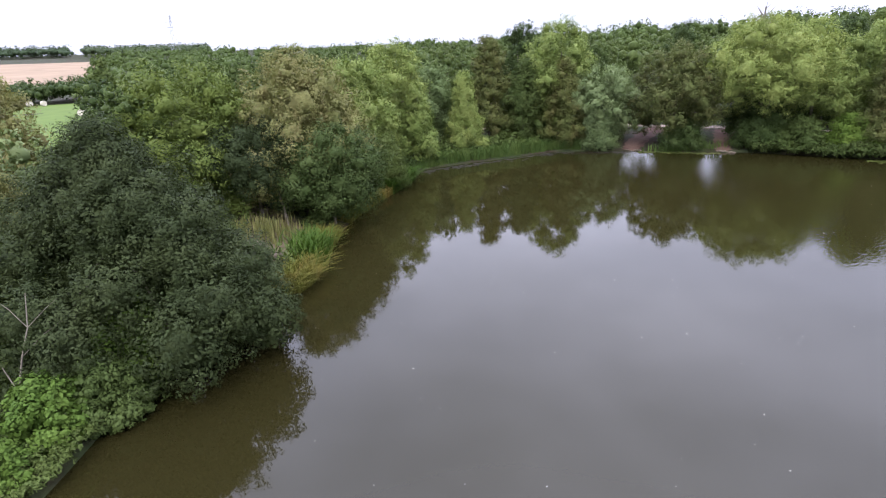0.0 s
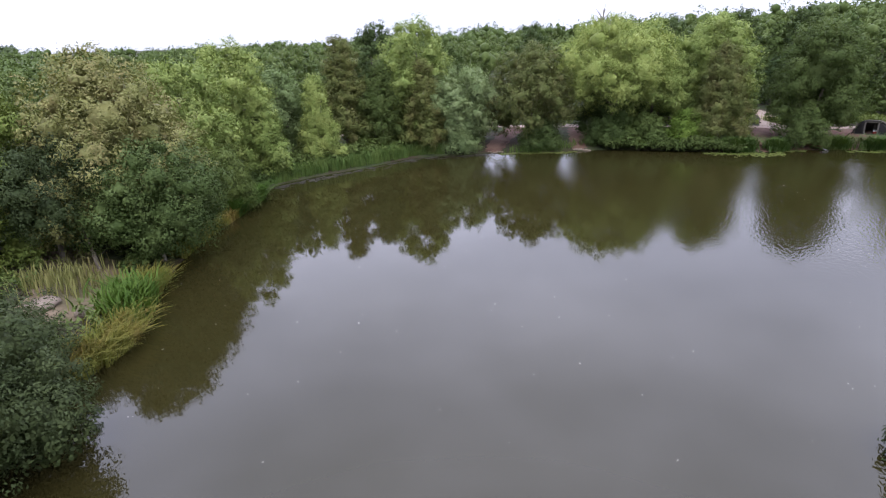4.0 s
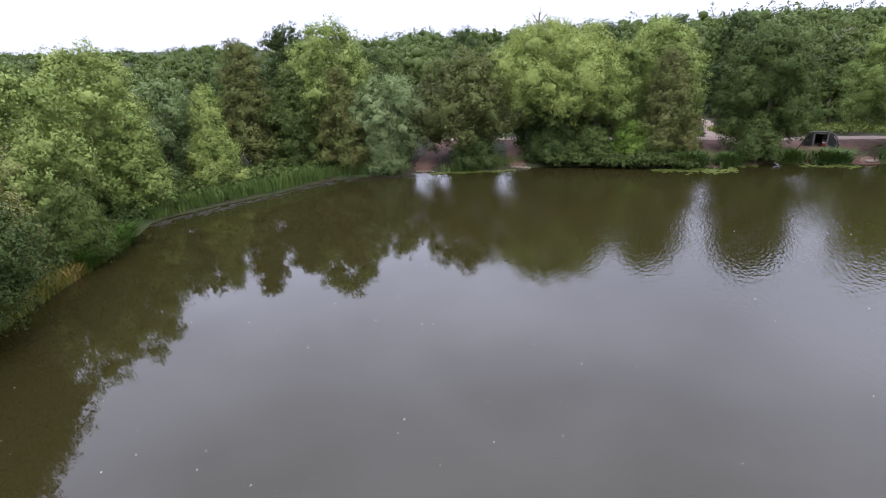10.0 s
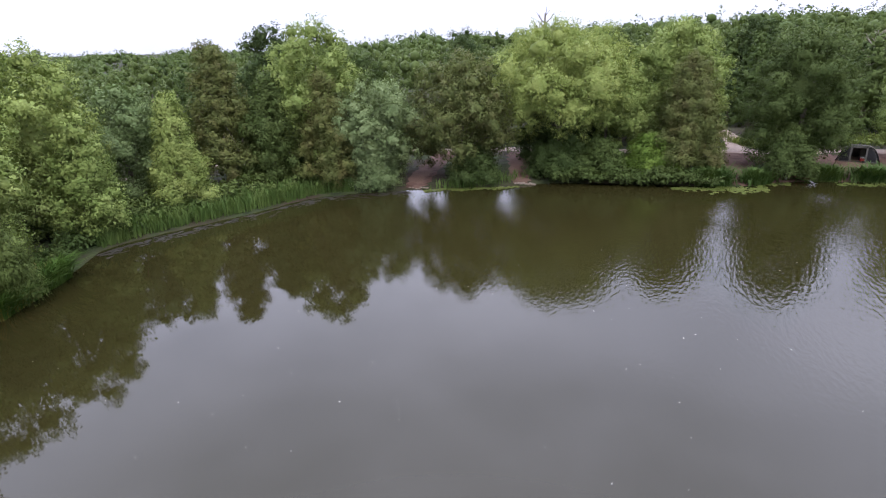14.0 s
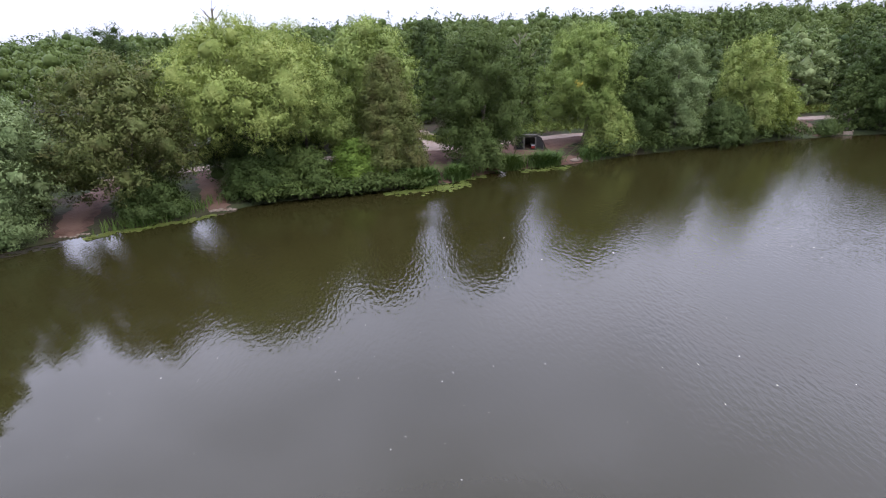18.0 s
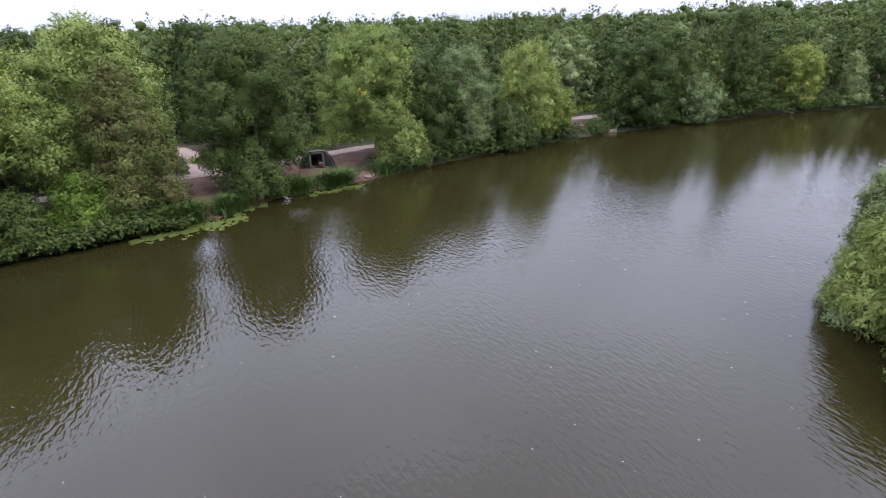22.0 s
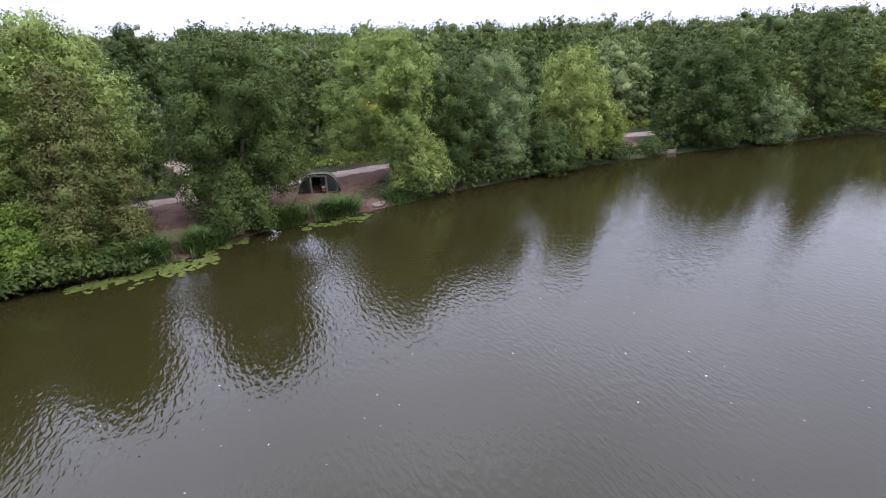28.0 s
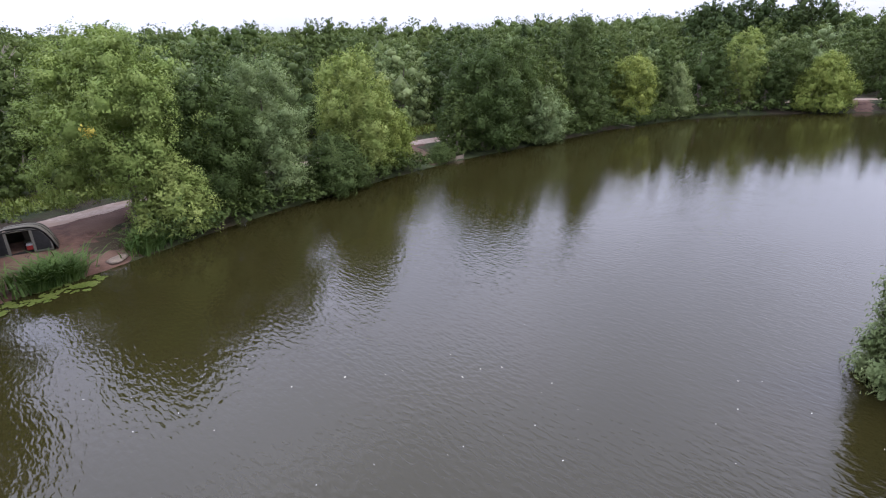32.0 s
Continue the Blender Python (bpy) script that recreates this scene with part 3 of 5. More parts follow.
ribbon("earth_bank", [(57.0, 48.4), (59.6, 50.2), (63.0, 50.6), (67.5, 49.4), (70.5, 48.6)], [2.0, 4.2, 4.4, 4.6, 3.0], EARTH, 0.03, "worn red earth round the fishing tent", "bank")
ribbon("earth_bank", [(86.2, 28.3), (88.4, 30.4), (91.0, 32.6), (94.6, 31.6)], [2.2, 2.8, 4.0, 3.6], EARTH, 0.03, "bare earth fishing spot below the path", "bank")
ribbon("earth_bank", [(-16.5, 8.5), (-14.2, 11.5), (-13.6, 14.2), (-14.6, 17.5)], [1.6, 1.6, 1.4, 1.0], EARTH, 0.03, "trodden reddish earth beside the lake", "bank")
ribbon("earth_bank", [(113.4, -31.5), (117, -33.6), (121, -35.4)], [2.0, 2.6, 3.4], EARTH, 0.03, "bare earth fishing spot below the path", "bank")

ribbon("earth_bank", [(46.6, 52.4), (50, 51.6), (53, 51.0), (56, 49.0), (59, 47.3), (62, 45.7)], [1.6, 2.6, 2.6, 2.8, 2.8, 1.6], EARTH, 0.018, "worn red earth along the water's edge", "bank")
ribbon("earth_bank", [(52.5, 57.2), (56.5, 54.2), (60.5, 52.6), (64, 52.2)], [3.0, 3.6, 3.4, 2.0], EARTH, 0.024, "worn reddish ground between tent and path", "bank")

# ---- trees on the far bank and the sheltered shore ----
WILLOW = "broad pale green willow tree on the lake bank"
tree("sallow_bush", -13.6, 21.3, 9.0, 7.9, "mound", LEAF_SALLOW, "large dense dark grey-green sallow bush overhanging the water", "bush", 9400, 17, 0.112, 0.46, low=0.02, loose=0.19, limbs=8, turn=-0.62, squash=0.78, near=True)
tree("ash_tree", -18.2, 38.8, 10.8, 5.5, "round", LEAF_ASH, "mid-green ash tree with feathery leaves behind the bush", sprays=2600, per=18, size=0.189, low=0.10)
tree("ash_tree", -30.8, 37.4, 10.3, 4.0, "round", LEAF_TAN, "thin yellowing tree beside the meadow", sprays=1500, per=16, size=0.180, low=0.08)
tree("sallow_tree", -10.8, 41.0, 11.5, 5.9, "dome", LEAF_TAN, "broad sallow tree with browning leaves and bare twigs", sprays=3400, per=17, size=0.172, low=0.16)
tree("alder_tree", -8.2, 37.6, 7.2, 4.0, "round", LEAF_ALDER, "low dark green alder leaning over the reeds", sprays=2300, per=17, size=0.15, low=0.28)
tree("alder_tree", -13.2, 37.4, 6.8, 3.4, "round", LEAF_SALLOW, "dark alder with a bare leaning trunk", sprays=1700, per=17, size=0.148, low=0.36)
tree("weeping_willow", -5.4, 48.4, 4.9, 1.9, "dome", LEAF_WOOD, "small weeping willow trailing to the reeds", sprays=1500, per=16, size=0.197, aspect=0.18, droop=1.6, low=0.05)
tree("willow_tree", -5.6, 60.2, 12.0, 4.3, "tall", LEAF_WILLOW, "tall pale green willow tree", sprays=2400, per=16, size=0.221, aspect=0.42, low=0.08)
tree("willow_tree", -8.6, 53.2, 10.8, 4.2, "tall", LEAF_WILLOW, "pale green willow tree behind the bank", sprays=1800, per=16, size=0.221, aspect=0.42, low=0.08)
tree("willow_tree", -3.4, 59.0, 6.6, 2.5, "round", LEAF_WILLOW, "low pale willow beside the reeds", sprays=1300, per=16, size=0.205, aspect=0.42, low=0.04)
tree("willow_tree", -1.6, 66.5, 9.6, 3.4, "tall", LEAF_GREY, "grey-green willow behind the reed bed", sprays=1500, per=16, size=0.205, aspect=0.42, low=0.05)
tree("willow_tree", 2.2, 64.2, 8.6, 2.7, "cone", LEAF_WILLOW, "pointed silvery willow above the reed bed", sprays=1500, per=16, size=0.189, aspect=0.42, low=0.06)
tree("alder_tree", 5.6, 70.4, 12.4, 4.0, "layer", LEAF_RUST, "browning alder tree with layered boughs", sprays=2000, per=16, size=0.197, low=0.06)
tree("alder_tree", 9.8, 69.0, 9.6, 3.2, "layer", LEAF_ALDER, "dark green alder in the row of trees", sprays=1500, per=16, size=0.197, low=0.05)
tree("willow_tree", 14.1, 71.2, 14.3, 4.7, "tall", LEAF_WILLOW, "tall pale green willow rising over the row", sprays=2600, per=16, size=0.221, aspect=0.42, low=0.1)
tree("alder_tree", 14.6, 67.6, 10.0, 3.4, "layer", LEAF_RUST, "browning alder before the tall willow", sprays=1700, per=16, size=0.197, low=0.05)
tree("oak_tree", 11.0, 80.0, 14.4, 3.7, "round", LEAF_DARK, "dark tree standing above the others", sprays=1500, per=16, size=0.238, low=0.2)
tree("willow_tree", 19.2, 67.2, 9.3, 4.4, "tall", LEAF_GREY, "grey-green willow leaning over the water", sprays=1900, per=16, size=0.205, aspect=0.42, low=0.20)
tree("willow_bush", 18.2, 65.6, 3.4, 2.3, "dome", LEAF_GREY, "low grey-green willow bush at the water", "bush", 900, 16, 0.178, 0.34, low=0.0)
tree("alder_tree", 26.4, 64.8, 11.4, 5.0, "round", LEAF_RUST, "brown-tinged alder between two earth ramps", sprays=2600, per=16, size=0.197, low=0.20)
tree("alder_bush", 26.9, 63.3, 3.4, 2.5, "dome", LEAF_ALDER, "low green alder scrub at the water", "bush", 1000, 16, 0.162, low=0.0)
tree("willow_tree", 36.8, 64.2, 13.6, 7.5, "round", LEAF_WILLOW, "very broad rounded pale willow tree", sprays=5200, per=16, size=0.189, aspect=0.36, low=0.36, limbs=9)
tree("willow_tree", 41.0, 62.6, 10.2, 4.2, "round", LEAF_WILLOW, WILLOW, sprays=2200, per=16, size=0.21, aspect=0.36, low=0.32)
tree("alder_tree", 37.4, 65.8, 6.0, 5.0, "round", LEAF_ALDER, "dark alder in the shade of the broad willow", sprays=1500, per=16, size=0.19, low=0.05)
# two brambles in darker alder and woodland leaf: the willow's shade put into colour
tree("bramble_bush", 34.6, 61.6, 3.2, 2.6, "dome", LEAF_ALDER, "dense green bush overhanging the water", "bush", 1000, 16, 0.162, low=0.0)
tree("bramble_bush", 38.6, 60.3, 3.2, 2.6, "dome", LEAF_WOOD, "bright green bush overhanging the water", "bush", 1100, 16, 0.178, low=0.0)
tree("bramble_bush", 42.3, 57.5, 3.6, 2.6, "dome", LEAF_BRIGHT, "bright green bush overhanging the water", "bush", 1100, 16, 0.178, low=0.0)
tree("alder_tree", 45.1, 56.4, 10.4, 3.6, "layer", LEAF_RUST, "rust-brown tinged alder at the lilies", sprays=2300, per=22, size=0.155, low=0.04)
tree("willow_tree", 47.6, 61.2, 13.4, 5.0, "round", LEAF_WILLOW, "pale willow behind the footpath", sprays=2600, per=16, size=0.221, aspect=0.45, low=0.15)
tree("pine_tree", 35.2, 86.0, 14.0, 3.0, "tall", LEAF_DARK, "narrow dark tree above the wood", sprays=1100, per=16, size=0.172, low=0.2)
tree("alder_tree", 53.8, 52.9, 12.4, 4.5, "round", LEAF_ALDER, "dense dark green alder beside the tent", sprays=3400, per=24, size=0.155, low=0.17)
tree("alder_bush", 51.6, 51.1, 4.4, 2.2, "dome", LEAF_ALDER, "drooping alder boughs over a rusty pipe", "bush", 900, 16, 0.162, low=0.14)
tree("willow_tree", 66.6, 48.0, 12.3, 5.2, "round", LEAF_WILLOW, "pale green willow with a few yellow leaves", sprays=3200, per=23, size=0.165, aspect=0.45, low=0.24)
tree("willow_bush", 65.4, 44.6, 5.4, 2.6, "dome", LEAF_WILLOW, "lower willow boughs over the water", "bush", 1300, 16, 0.187, 0.36, low=0.0)
tree("alder_tree", 69.0, 43.4, 10.0, 3.5, "round", LEAF_ALDER, "dark green alder beside the willow", sprays=2100, per=22, size=0.16, low=0.03)
tree("willow_tree", 73.0, 40.6, 10.8, 3.3, "tall", LEAF_GREY, "silvery grey-green willow on the bank", sprays=2100, per=22, size=0.16, aspect=0.42, low=0.03)
tree("alder_bush", 76.0, 36.6, 4.8, 3.0, "dome", LEAF_ALDER, "green alder scrub over the water", "bush", 1200, 16, 0.170, low=0.0)
tree("willow_tree", 80.2, 35.2, 11.0, 3.7, "tall", LEAF_WILLOW, "pale yellow-green willow beside the fishing spot", sprays=2300, per=20, size=0.175, aspect=0.45, low=0.08)
tree("willow_bush", 83.6, 32.4, 5.6, 2.2, "round", LEAF_GOLD, "bright yellow-green willow bough", "bush", 900, 16, 0.187, 0.36, low=0.05)
tree("alder_tree", 93.6, 23.6, 10.4, 4.6, "round", LEAF_ALDER, "dense green alder on the bank", sprays=2600, per=16, size=0.197, low=0.03)
tree("alder_tree", 98.2, 20.4, 11.6, 4.0, "round", LEAF_WOOD, "green alder behind the bank", sprays=1900, per=16, size=0.205, low=0.05)
tree("willow_tree", 97.6, 16.6, 6.4, 3.2, "round", LEAF_GREY, "low grey-green willow at the water", sprays=1600, per=16, size=0.197, aspect=0.42, low=0.02)
tree("alder_tree", 105.2, 10.8, 13.8, 4.6, "cone", LEAF_ALDER, "tall green alder rising over the row", sprays=2400, per=12, size=0.221, low=0.03)
tree("willow_tree", 111.2, 2.4, 9.0, 3.6, "tall", LEAF_GOLD, "yellow-green willow at the water", sprays=1500, per=12, size=0.221, aspect=0.45, low=0.03)
tree("willow_tree", 114.6, -5.6, 7.4, 2.9, "cone", LEAF_GREY, "small grey-green willow at the water", sprays=1200, per=12, size=0.205, aspect=0.42, low=0.02)
tree("willow_tree", 120.2, -17.0, 11.2, 3.8, "tall", LEAF_WILLOW, WILLOW, sprays=1500, per=12, size=0.238, aspect=0.45, low=0.05)
tree("alder_tree", 119.5, -23.4, 9.5, 3.6, "round", LEAF_ALDER, "dark green alder at the lake's end", sprays=1300, per=12, size=0.238, low=0.03)
tree("willow_tree", 115.6, -27.0, 8.4, 4.4, "dome", LEAF_GOLD, "rounded yellow-green willow at the lake's end", sprays=1700, per=12, size=0.238, aspect=0.45, low=0.02)
tree("alder_tree", 114.6, -37.5, 7.8, 3.2, "round", LEAF_ALDER, "dark alder beside the far fishing spot", sprays=1200, per=12, size=0.172, low=0.03)

tree("alder_tree", 22.0, 87.0, 11.5, 4.4, "round", LEAF_ALDER, "dark green tree behind the footpath", sprays=1500, per=16, size=0.230, low=0.1)
tree("alder_tree", 35.0, 82.0, 10.0, 3.2, "round", LEAF_WOOD, "green tree behind the footpath", sprays=1500, per=16, size=0.230, low=0.12)
tree("alder_tree", 47.5, 72.5, 12.0, 4.4, "round", LEAF_ALDER, "dark green tree behind the footpath", sprays=1500, per=16, size=0.230, low=0.12)

tree("pine_tree", 140, 14, 14.0, 1.5, "cone", LEAF_DARK, "thin dark tree tip above the wood", sprays=300, per=13, size=0.246, low=0.3)

yl = np.random.default_rng(5)
yc = np.array([61.6, 46.4, 7.4]) + yl.normal(0, 0.25, (14, 3)) * np.array([0.8, 0.8, 0.8])
yv, yf, yn = leaves(yl, yc, np.tile(np.array([[-0.7, -0.6, 0.3]]), (14, 1)), 7, 0.22, 0.15, 0.4)
tagged(new("yellow_spray", mesh_from("yellow_spray", yv, None, LEAF_YELLOW, yf, normals=yn)), "spray of yellowed willow leaves", "foliage", kind="stuff")

# low cover along the sheltered shore, beside the camera's start
tree("bramble_bush", -12.9, 14.4, 2.2, 1.3, "dome", LEAF_BRIGHT, "bright green leafy shrub at the water's edge", "bush", 800, 12, 0.13, 0.6, low=0.0, loose=0.12, near=True)
tree("bramble_bush", -11.9, 15.7, 2.2, 1.5, "dome", LEAF_WOOD, "green shrub leaning over the water", "bush", 800, 12, 0.12, 0.5, low=0.0, loose=0.12, near=True)
tree("bramble_bush", -12.0, 18.0, 3.3, 1.5, "round", LEAF_BRIGHT, "light green sapling in front of the bush", "bush", 620, 11, 0.15, 0.6, low=0.05, loose=0.2, near=True)
tree("elder_bush", -14.8, 17.2, 2.4, 1.6, "round", LEAF_WOOD, "dark green scrub behind the dead sapling", "bush", 700, 12, 0.13, 0.5, low=0.02, loose=0.18, near=True)
tree("bramble_bush", -14.4, 13.2, 1.3, 1.2, "dome", LEAF_WOOD, "low green bramble beside the trodden earth", "bush", 420, 12, 0.12, 0.55, low=0.0, loose=0.15, near=True)
tree("bramble_bush", -13.2, 12.4, 1.2, 1.0, "dome", LEAF_BRIGHT, "low bright green bramble at the water's edge", "bush", 380, 12, 0.12, 0.6, low=0.0, loose=0.14, near=True)
tree("elder_bush", -17.6, 18.6, 4.4, 2.4, "round", LEAF_ASH, "thin green elder scrub beside bare branches", "bush", 1300, 18, 0.093, 0.5, low=0.05, loose=0.2)
tree("elder_bush", -20.5, 23.5, 6.6, 2.6, "round", LEAF_TAN, "yellowing scrub beside the dark bush", "bush", 1400, 18, 0.111, 0.5, low=0.03, loose=0.2)


tree("elder_bush", -23.6, 33.4, 5.4, 3.2, "round", LEAF_ASH, "green scrub before the meadow", "bush", 1500, 16, 0.128, 0.5, low=0.03, loose=0.2)
tree("elder_bush", -24.5, 27.0, 6.0, 3.0, "round", LEAF_TAN, "yellowing scrub beside the dark bush", "bush", 1500, 16, 0.119, 0.5, low=0.03, loose=0.2)

# willows on the near bank, beside the camera's way
tree("willow_tree", 39.8, 12.0, 6.3, 3.5, "dome", LEAF_WILLOW, "bright willow overhanging the near bank", sprays=3400, per=15, size=0.20, aspect=0.2, droop=0.3, low=0.0, loose=0.26, near=True)
tree("willow_bush", 36.4, 12.8, 4.0, 2.0, "dome", LEAF_WILLOW, "lower willow boughs over the near water", "bush", 1500, 14, 0.19, 0.2, low=0.1, loose=0.24, near=True)
tree("willow_bush", 34.4, 13.6, 2.4, 1.8, "dome", LEAF_SALLOW, "dark sallow scrub below the willow", "bush", 1200, 14, 0.14, 0.4, low=0.0, loose=0.2, near=True)
tree("willow_bush", 41.0, 14.0, 2.8, 1.6, "dome", LEAF_GREY, "grey-green sallow scrub over the near water", "bush", 1300, 14, 0.14, 0.4, low=0.0, loose=0.22, near=True)
tree("willow_bush", 47.0, 12.2, 5.0, 1.2, "dome", LEAF_GREY, "grey-green willow bush on the near bank", "bush", 1700, 14, 0.13, 0.36, low=0.0, loose=0.24, near=True)
tree("willow_bush", 16.8, 11.3, 3.0, 2.3, "dome", LEAF_SALLOW, "dark sallow bush on the near bank", "bush", 900, 12, 0.15, 0.4, low=0.0, loose=0.2, near=True)

# ---- woodland behind the footpath: a few kinds, each planted many times ----
PROTO = []
for k, (nm, h, rad, form, mat, lab) in enumerate([
        ("woodland_tree", 11.5, 4.0, "round", LEAF_WOOD, "mid-green broadleaved tree in the wood"),
        ("woodland_tree", 12.5, 3.8, "round", LEAF_ALDER, "dark green tree in the wood"),
        ("woodland_tree", 11.8, 3.3, "cone", LEAF_WOOD, "pointed green tree in the wood"),
        ("woodland_tree", 12.0, 3.4, "cone", LEAF_ALDER, "narrow dark green tree in the wood"),
        ("woodland_tree", 11.0, 4.0, "tall", LEAF_GREY, "greyish willow in the wood"),
        ("woodland_tree", 11.0, 4.2, "round", LEAF_DARK, "dark oak in the wood")]):
    t0 = tree(nm, 0, 0, h, rad, form, mat, lab, sprays=780, per=9, size=0.25, aspect=0.6, low=0.06, loose=0.16, limbs=4, group="woodland trees", ball=ICO1)
    PROTO.append(t0)

PATH_FINE = smooth_line(PATH_LINE, False, 6)
SIDE_FINE = smooth_line([(56, 60), (60.5, 65), (65, 71), (67, 76), (66, 82)], False, 6)
r = np.random.default_rng(21)
placed = []


# open ground behind the two earth ramps
CLEARINGS = [np.array(q, float) for q in ([(23.3, 65), (37, 116)], [(23.3, 65), (42, 116)], [(31.5, 61), (54, 110)], [(31.5, 61), (57, 112)])]


def clear_of(x, y):
    az, dist = math.degrees(math.atan2(x, y)), math.hypot(x, y)
    if -40.5 < az < -31.2 and 20 < dist < 240:
        return False
    if line_distance(np.array([x]), np.array([y]), PATH_FINE)[0][0] < 4.2 or line_distance(np.array([x]), np.array([y]), SIDE_FINE)[0][0] < 4.0:
        return False
    for ln in CLEARINGS:
        if line_distance(np.array([x]), np.array([y]), ln)[0][0] < 5.5:
            return False
    return True


count = 0
first = {}
for trial in range(9000):
    if count >= 270:
        break
    x, y = r.uniform(-75, 185), r.uniform(-75, 165)
    if y < -0.5 * x + 12 and x < 96:
        continue
    s = float(shore_distance(np.array([x]), np.array([y]))[0])
    if not 11.0 < s < 46 or not clear_of(x, y):
        continue
    if any((x - a) ** 2 + (y - b1) ** 2 < 24.0 for a, b1 in placed):
        continue
    placed.append((x, y))
    k = int(r.choice(6, p=[0.30, 0.20, 0.20, 0.08, 0.14, 0.08]))
    sc = r.uniform(0.86, 1.2) * float(np.interp(x, [0, 30, 60, 90], [0.84, 0.86, 0.89, 0.94]))
    m = pose(x, y, ground_z(x, y) - 0.1, 0, 0, r.uniform(0, 360)) @ Matrix.Diagonal((sc * r.uniform(0.9, 1.1), sc, sc * r.uniform(0.9, 1.1), 1))
    if k not in first:
        first[k] = PROTO[k]
        PROTO[k].matrix_basis = m
    else:
        keep = PROTO[k].scale.copy()
        PROTO[k].scale = (1, 1, 1)
        copy_thing(PROTO[k], m)
        PROTO[k].scale = keep
    count += 1

# a closer row at the lake's far end, between water and footpath
for x, y, sc in ((101, 15.5, 0.8), (108.5, 8.5, 0.9), (111.5, 6, 0.85), (114.5, 0, 0.8), (117.5, -4, 0.85), (117.8, -10, 0.95), (119.5, -13, 0.85), (118, -20, 0.7), (118.5, -30, 0.75), (112.5, -41, 0.8), (107, -44, 0.9), (90.5, 26.5, 0.55)):
    k = int(r.integers(0, 4))
    keep = PROTO[k].scale.copy()
    PROTO[k].scale = (1, 1, 1)
    copy_thing(PROTO[k], pose(x, y, ground_z(x, y) - 0.1, 0, 0, r.uniform(0, 360)) @ Matrix.Diagonal((sc, sc, sc, 1)))
    PROTO[k].scale = keep

for x, y, h, rad in ((71.7, 102.7, 15.0, 4.2), (79.0, 93.6, 15.6, 5.0), (82.6, 83.6, 15.4, 4.6)):
    tree("oak_tree", x, y, h - ground_z(x, y) + 0.6, rad, "dome", LEAF_DARK, "tall rounded dark oak rising over the wood", sprays=1300, per=12, size=0.3, aspect=0.6, low=0.3, group="tall oaks")
# tall oaks at the lake's far end, and a dead tree in the wood
for x, y, h, rad in ((172, 4, 13, 6), (160, -29, 17.0, 7.5), (163, -39, 17.5, 8), (161, -50, 17.0, 7)):
    tree("oak_tree", x, y, h, rad, "round", LEAF_DARK, "tall dark oak standing above the wood", sprays=1500, per=9, size=0.5, aspect=0.6, low=0.2, group="tall oaks")


# ---- low cover: leafy scrub and herbs on the banks ----
def scrub(name, k, test, box, top, size, mat, label, per=6, reach=0.0):
    p = r.uniform((box[0], box[1]), (box[2], box[3]), (k * 6, 2))
    s = shore_distance(p[:, 0], p[:, 1])
    hump = 0.5 + 0.5 * np.sin(p[:, 0] * 1.3 + 2 * np.sin(p[:, 1] * 0.7)) * np.sin(p[:, 1] * 1.1 + 1)
    ok = test(p[:, 0], p[:, 1], s)
    for ln, w1 in ((PATH_FINE, 1.7), (SIDE_FINE, 1.6)) + tuple((q, 1.7) for q in RAMPS):
        ok &= line_distance(p[:, 0], p[:, 1], ln)[0] > w1
    p, hump = p[ok][:k], hump[ok][:k]
    z = np.maximum(height(p[:, 0], p[:, 1]), 0.0) + np.where(s[ok][:k] < 0.25, 0.30, 0.08) + top * (0.25 + 0.75 * hump) * np.sqrt(r.uniform(0, 1, len(p)))
    c = np.column_stack([p, z])
    v, f, nm = leaves(r, c, np.tile(np.array([[0.0, 0.0, 1.0]]), (len(c), 1)), per, size * 0.9, size, 0.55, 0.1)
    return tagged(new(name, mesh_from(name, v, None, mat, f, normals=nm)), label, "scrub", kind="stuff")


RAMPS = [smooth_line(q, False, 6) for q in ([(21.2, 63.9), (23.4, 66.8), (26.5, 71.5), (30, 76.2)], [(30.6, 60.7), (32.2, 64), (34.2, 68), (37, 72)], [(47.6, 51.5), (49.6, 54.5), (51.8, 57.6), (55, 59.4)],
                                            [(57.0, 48.4), (59.6, 50.2), (63.0, 50.6), (67.5, 49.4), (70.5, 48.6)], [(86.2, 28.3), (88.4, 30.4), (91.0, 32.6), (94.6, 31.6)], [(113.4, -31.5), (117, -33.6), (121, -35.4)], [(-13.5, 26.5), (-11.8, 30.0), (-11.2, 33.5), (-12.4, 37.0), (-15.5, 40)])]
scrub("bank_scrub", 5200, lambda x, y, s: (s > -0.3) & (s < 2.4) & (x > 34) & ((y > 20) | (x > 95)) & ((x < 48.5) | (x > 61.5)), (34, -6, 118, 62), 1.5, 0.22, LEAF_ALDER, "green scrub hanging over the water along the bank")
scrub("bank_scrub", 3600, lambda x, y, s: (s > -0.9) & (s < 1.8) & (x > 63) & (y > -4) & ((x < 84) | (x > 92)), (63, -4, 116, 48), 2.6, 0.26, LEAF_ALDER, "dark green boughs hanging to the water", 8)
scrub("bank_scrub", 3600, lambda x, y, s: (s > -1.5) & (s < 0.3) & (x > 62) & ((y > 10) | (x > 95)) & ((x < 84.5) | (x > 91.5)), (62, -4, 116, 48), 1.7, 0.2, LEAF_ALDER, "dark green boughs trailing over the water's edge", 9)
scrub("bank_scrub", 1500, lambda x, y, s: (s > -1.3) & (s < 1.2) & (x > 33) & (x < 44.5) & (y > 50), (33, 50, 45, 62), 1.3, 0.24, LEAF_ALDER, "dark green boughs hanging over the water", 9)
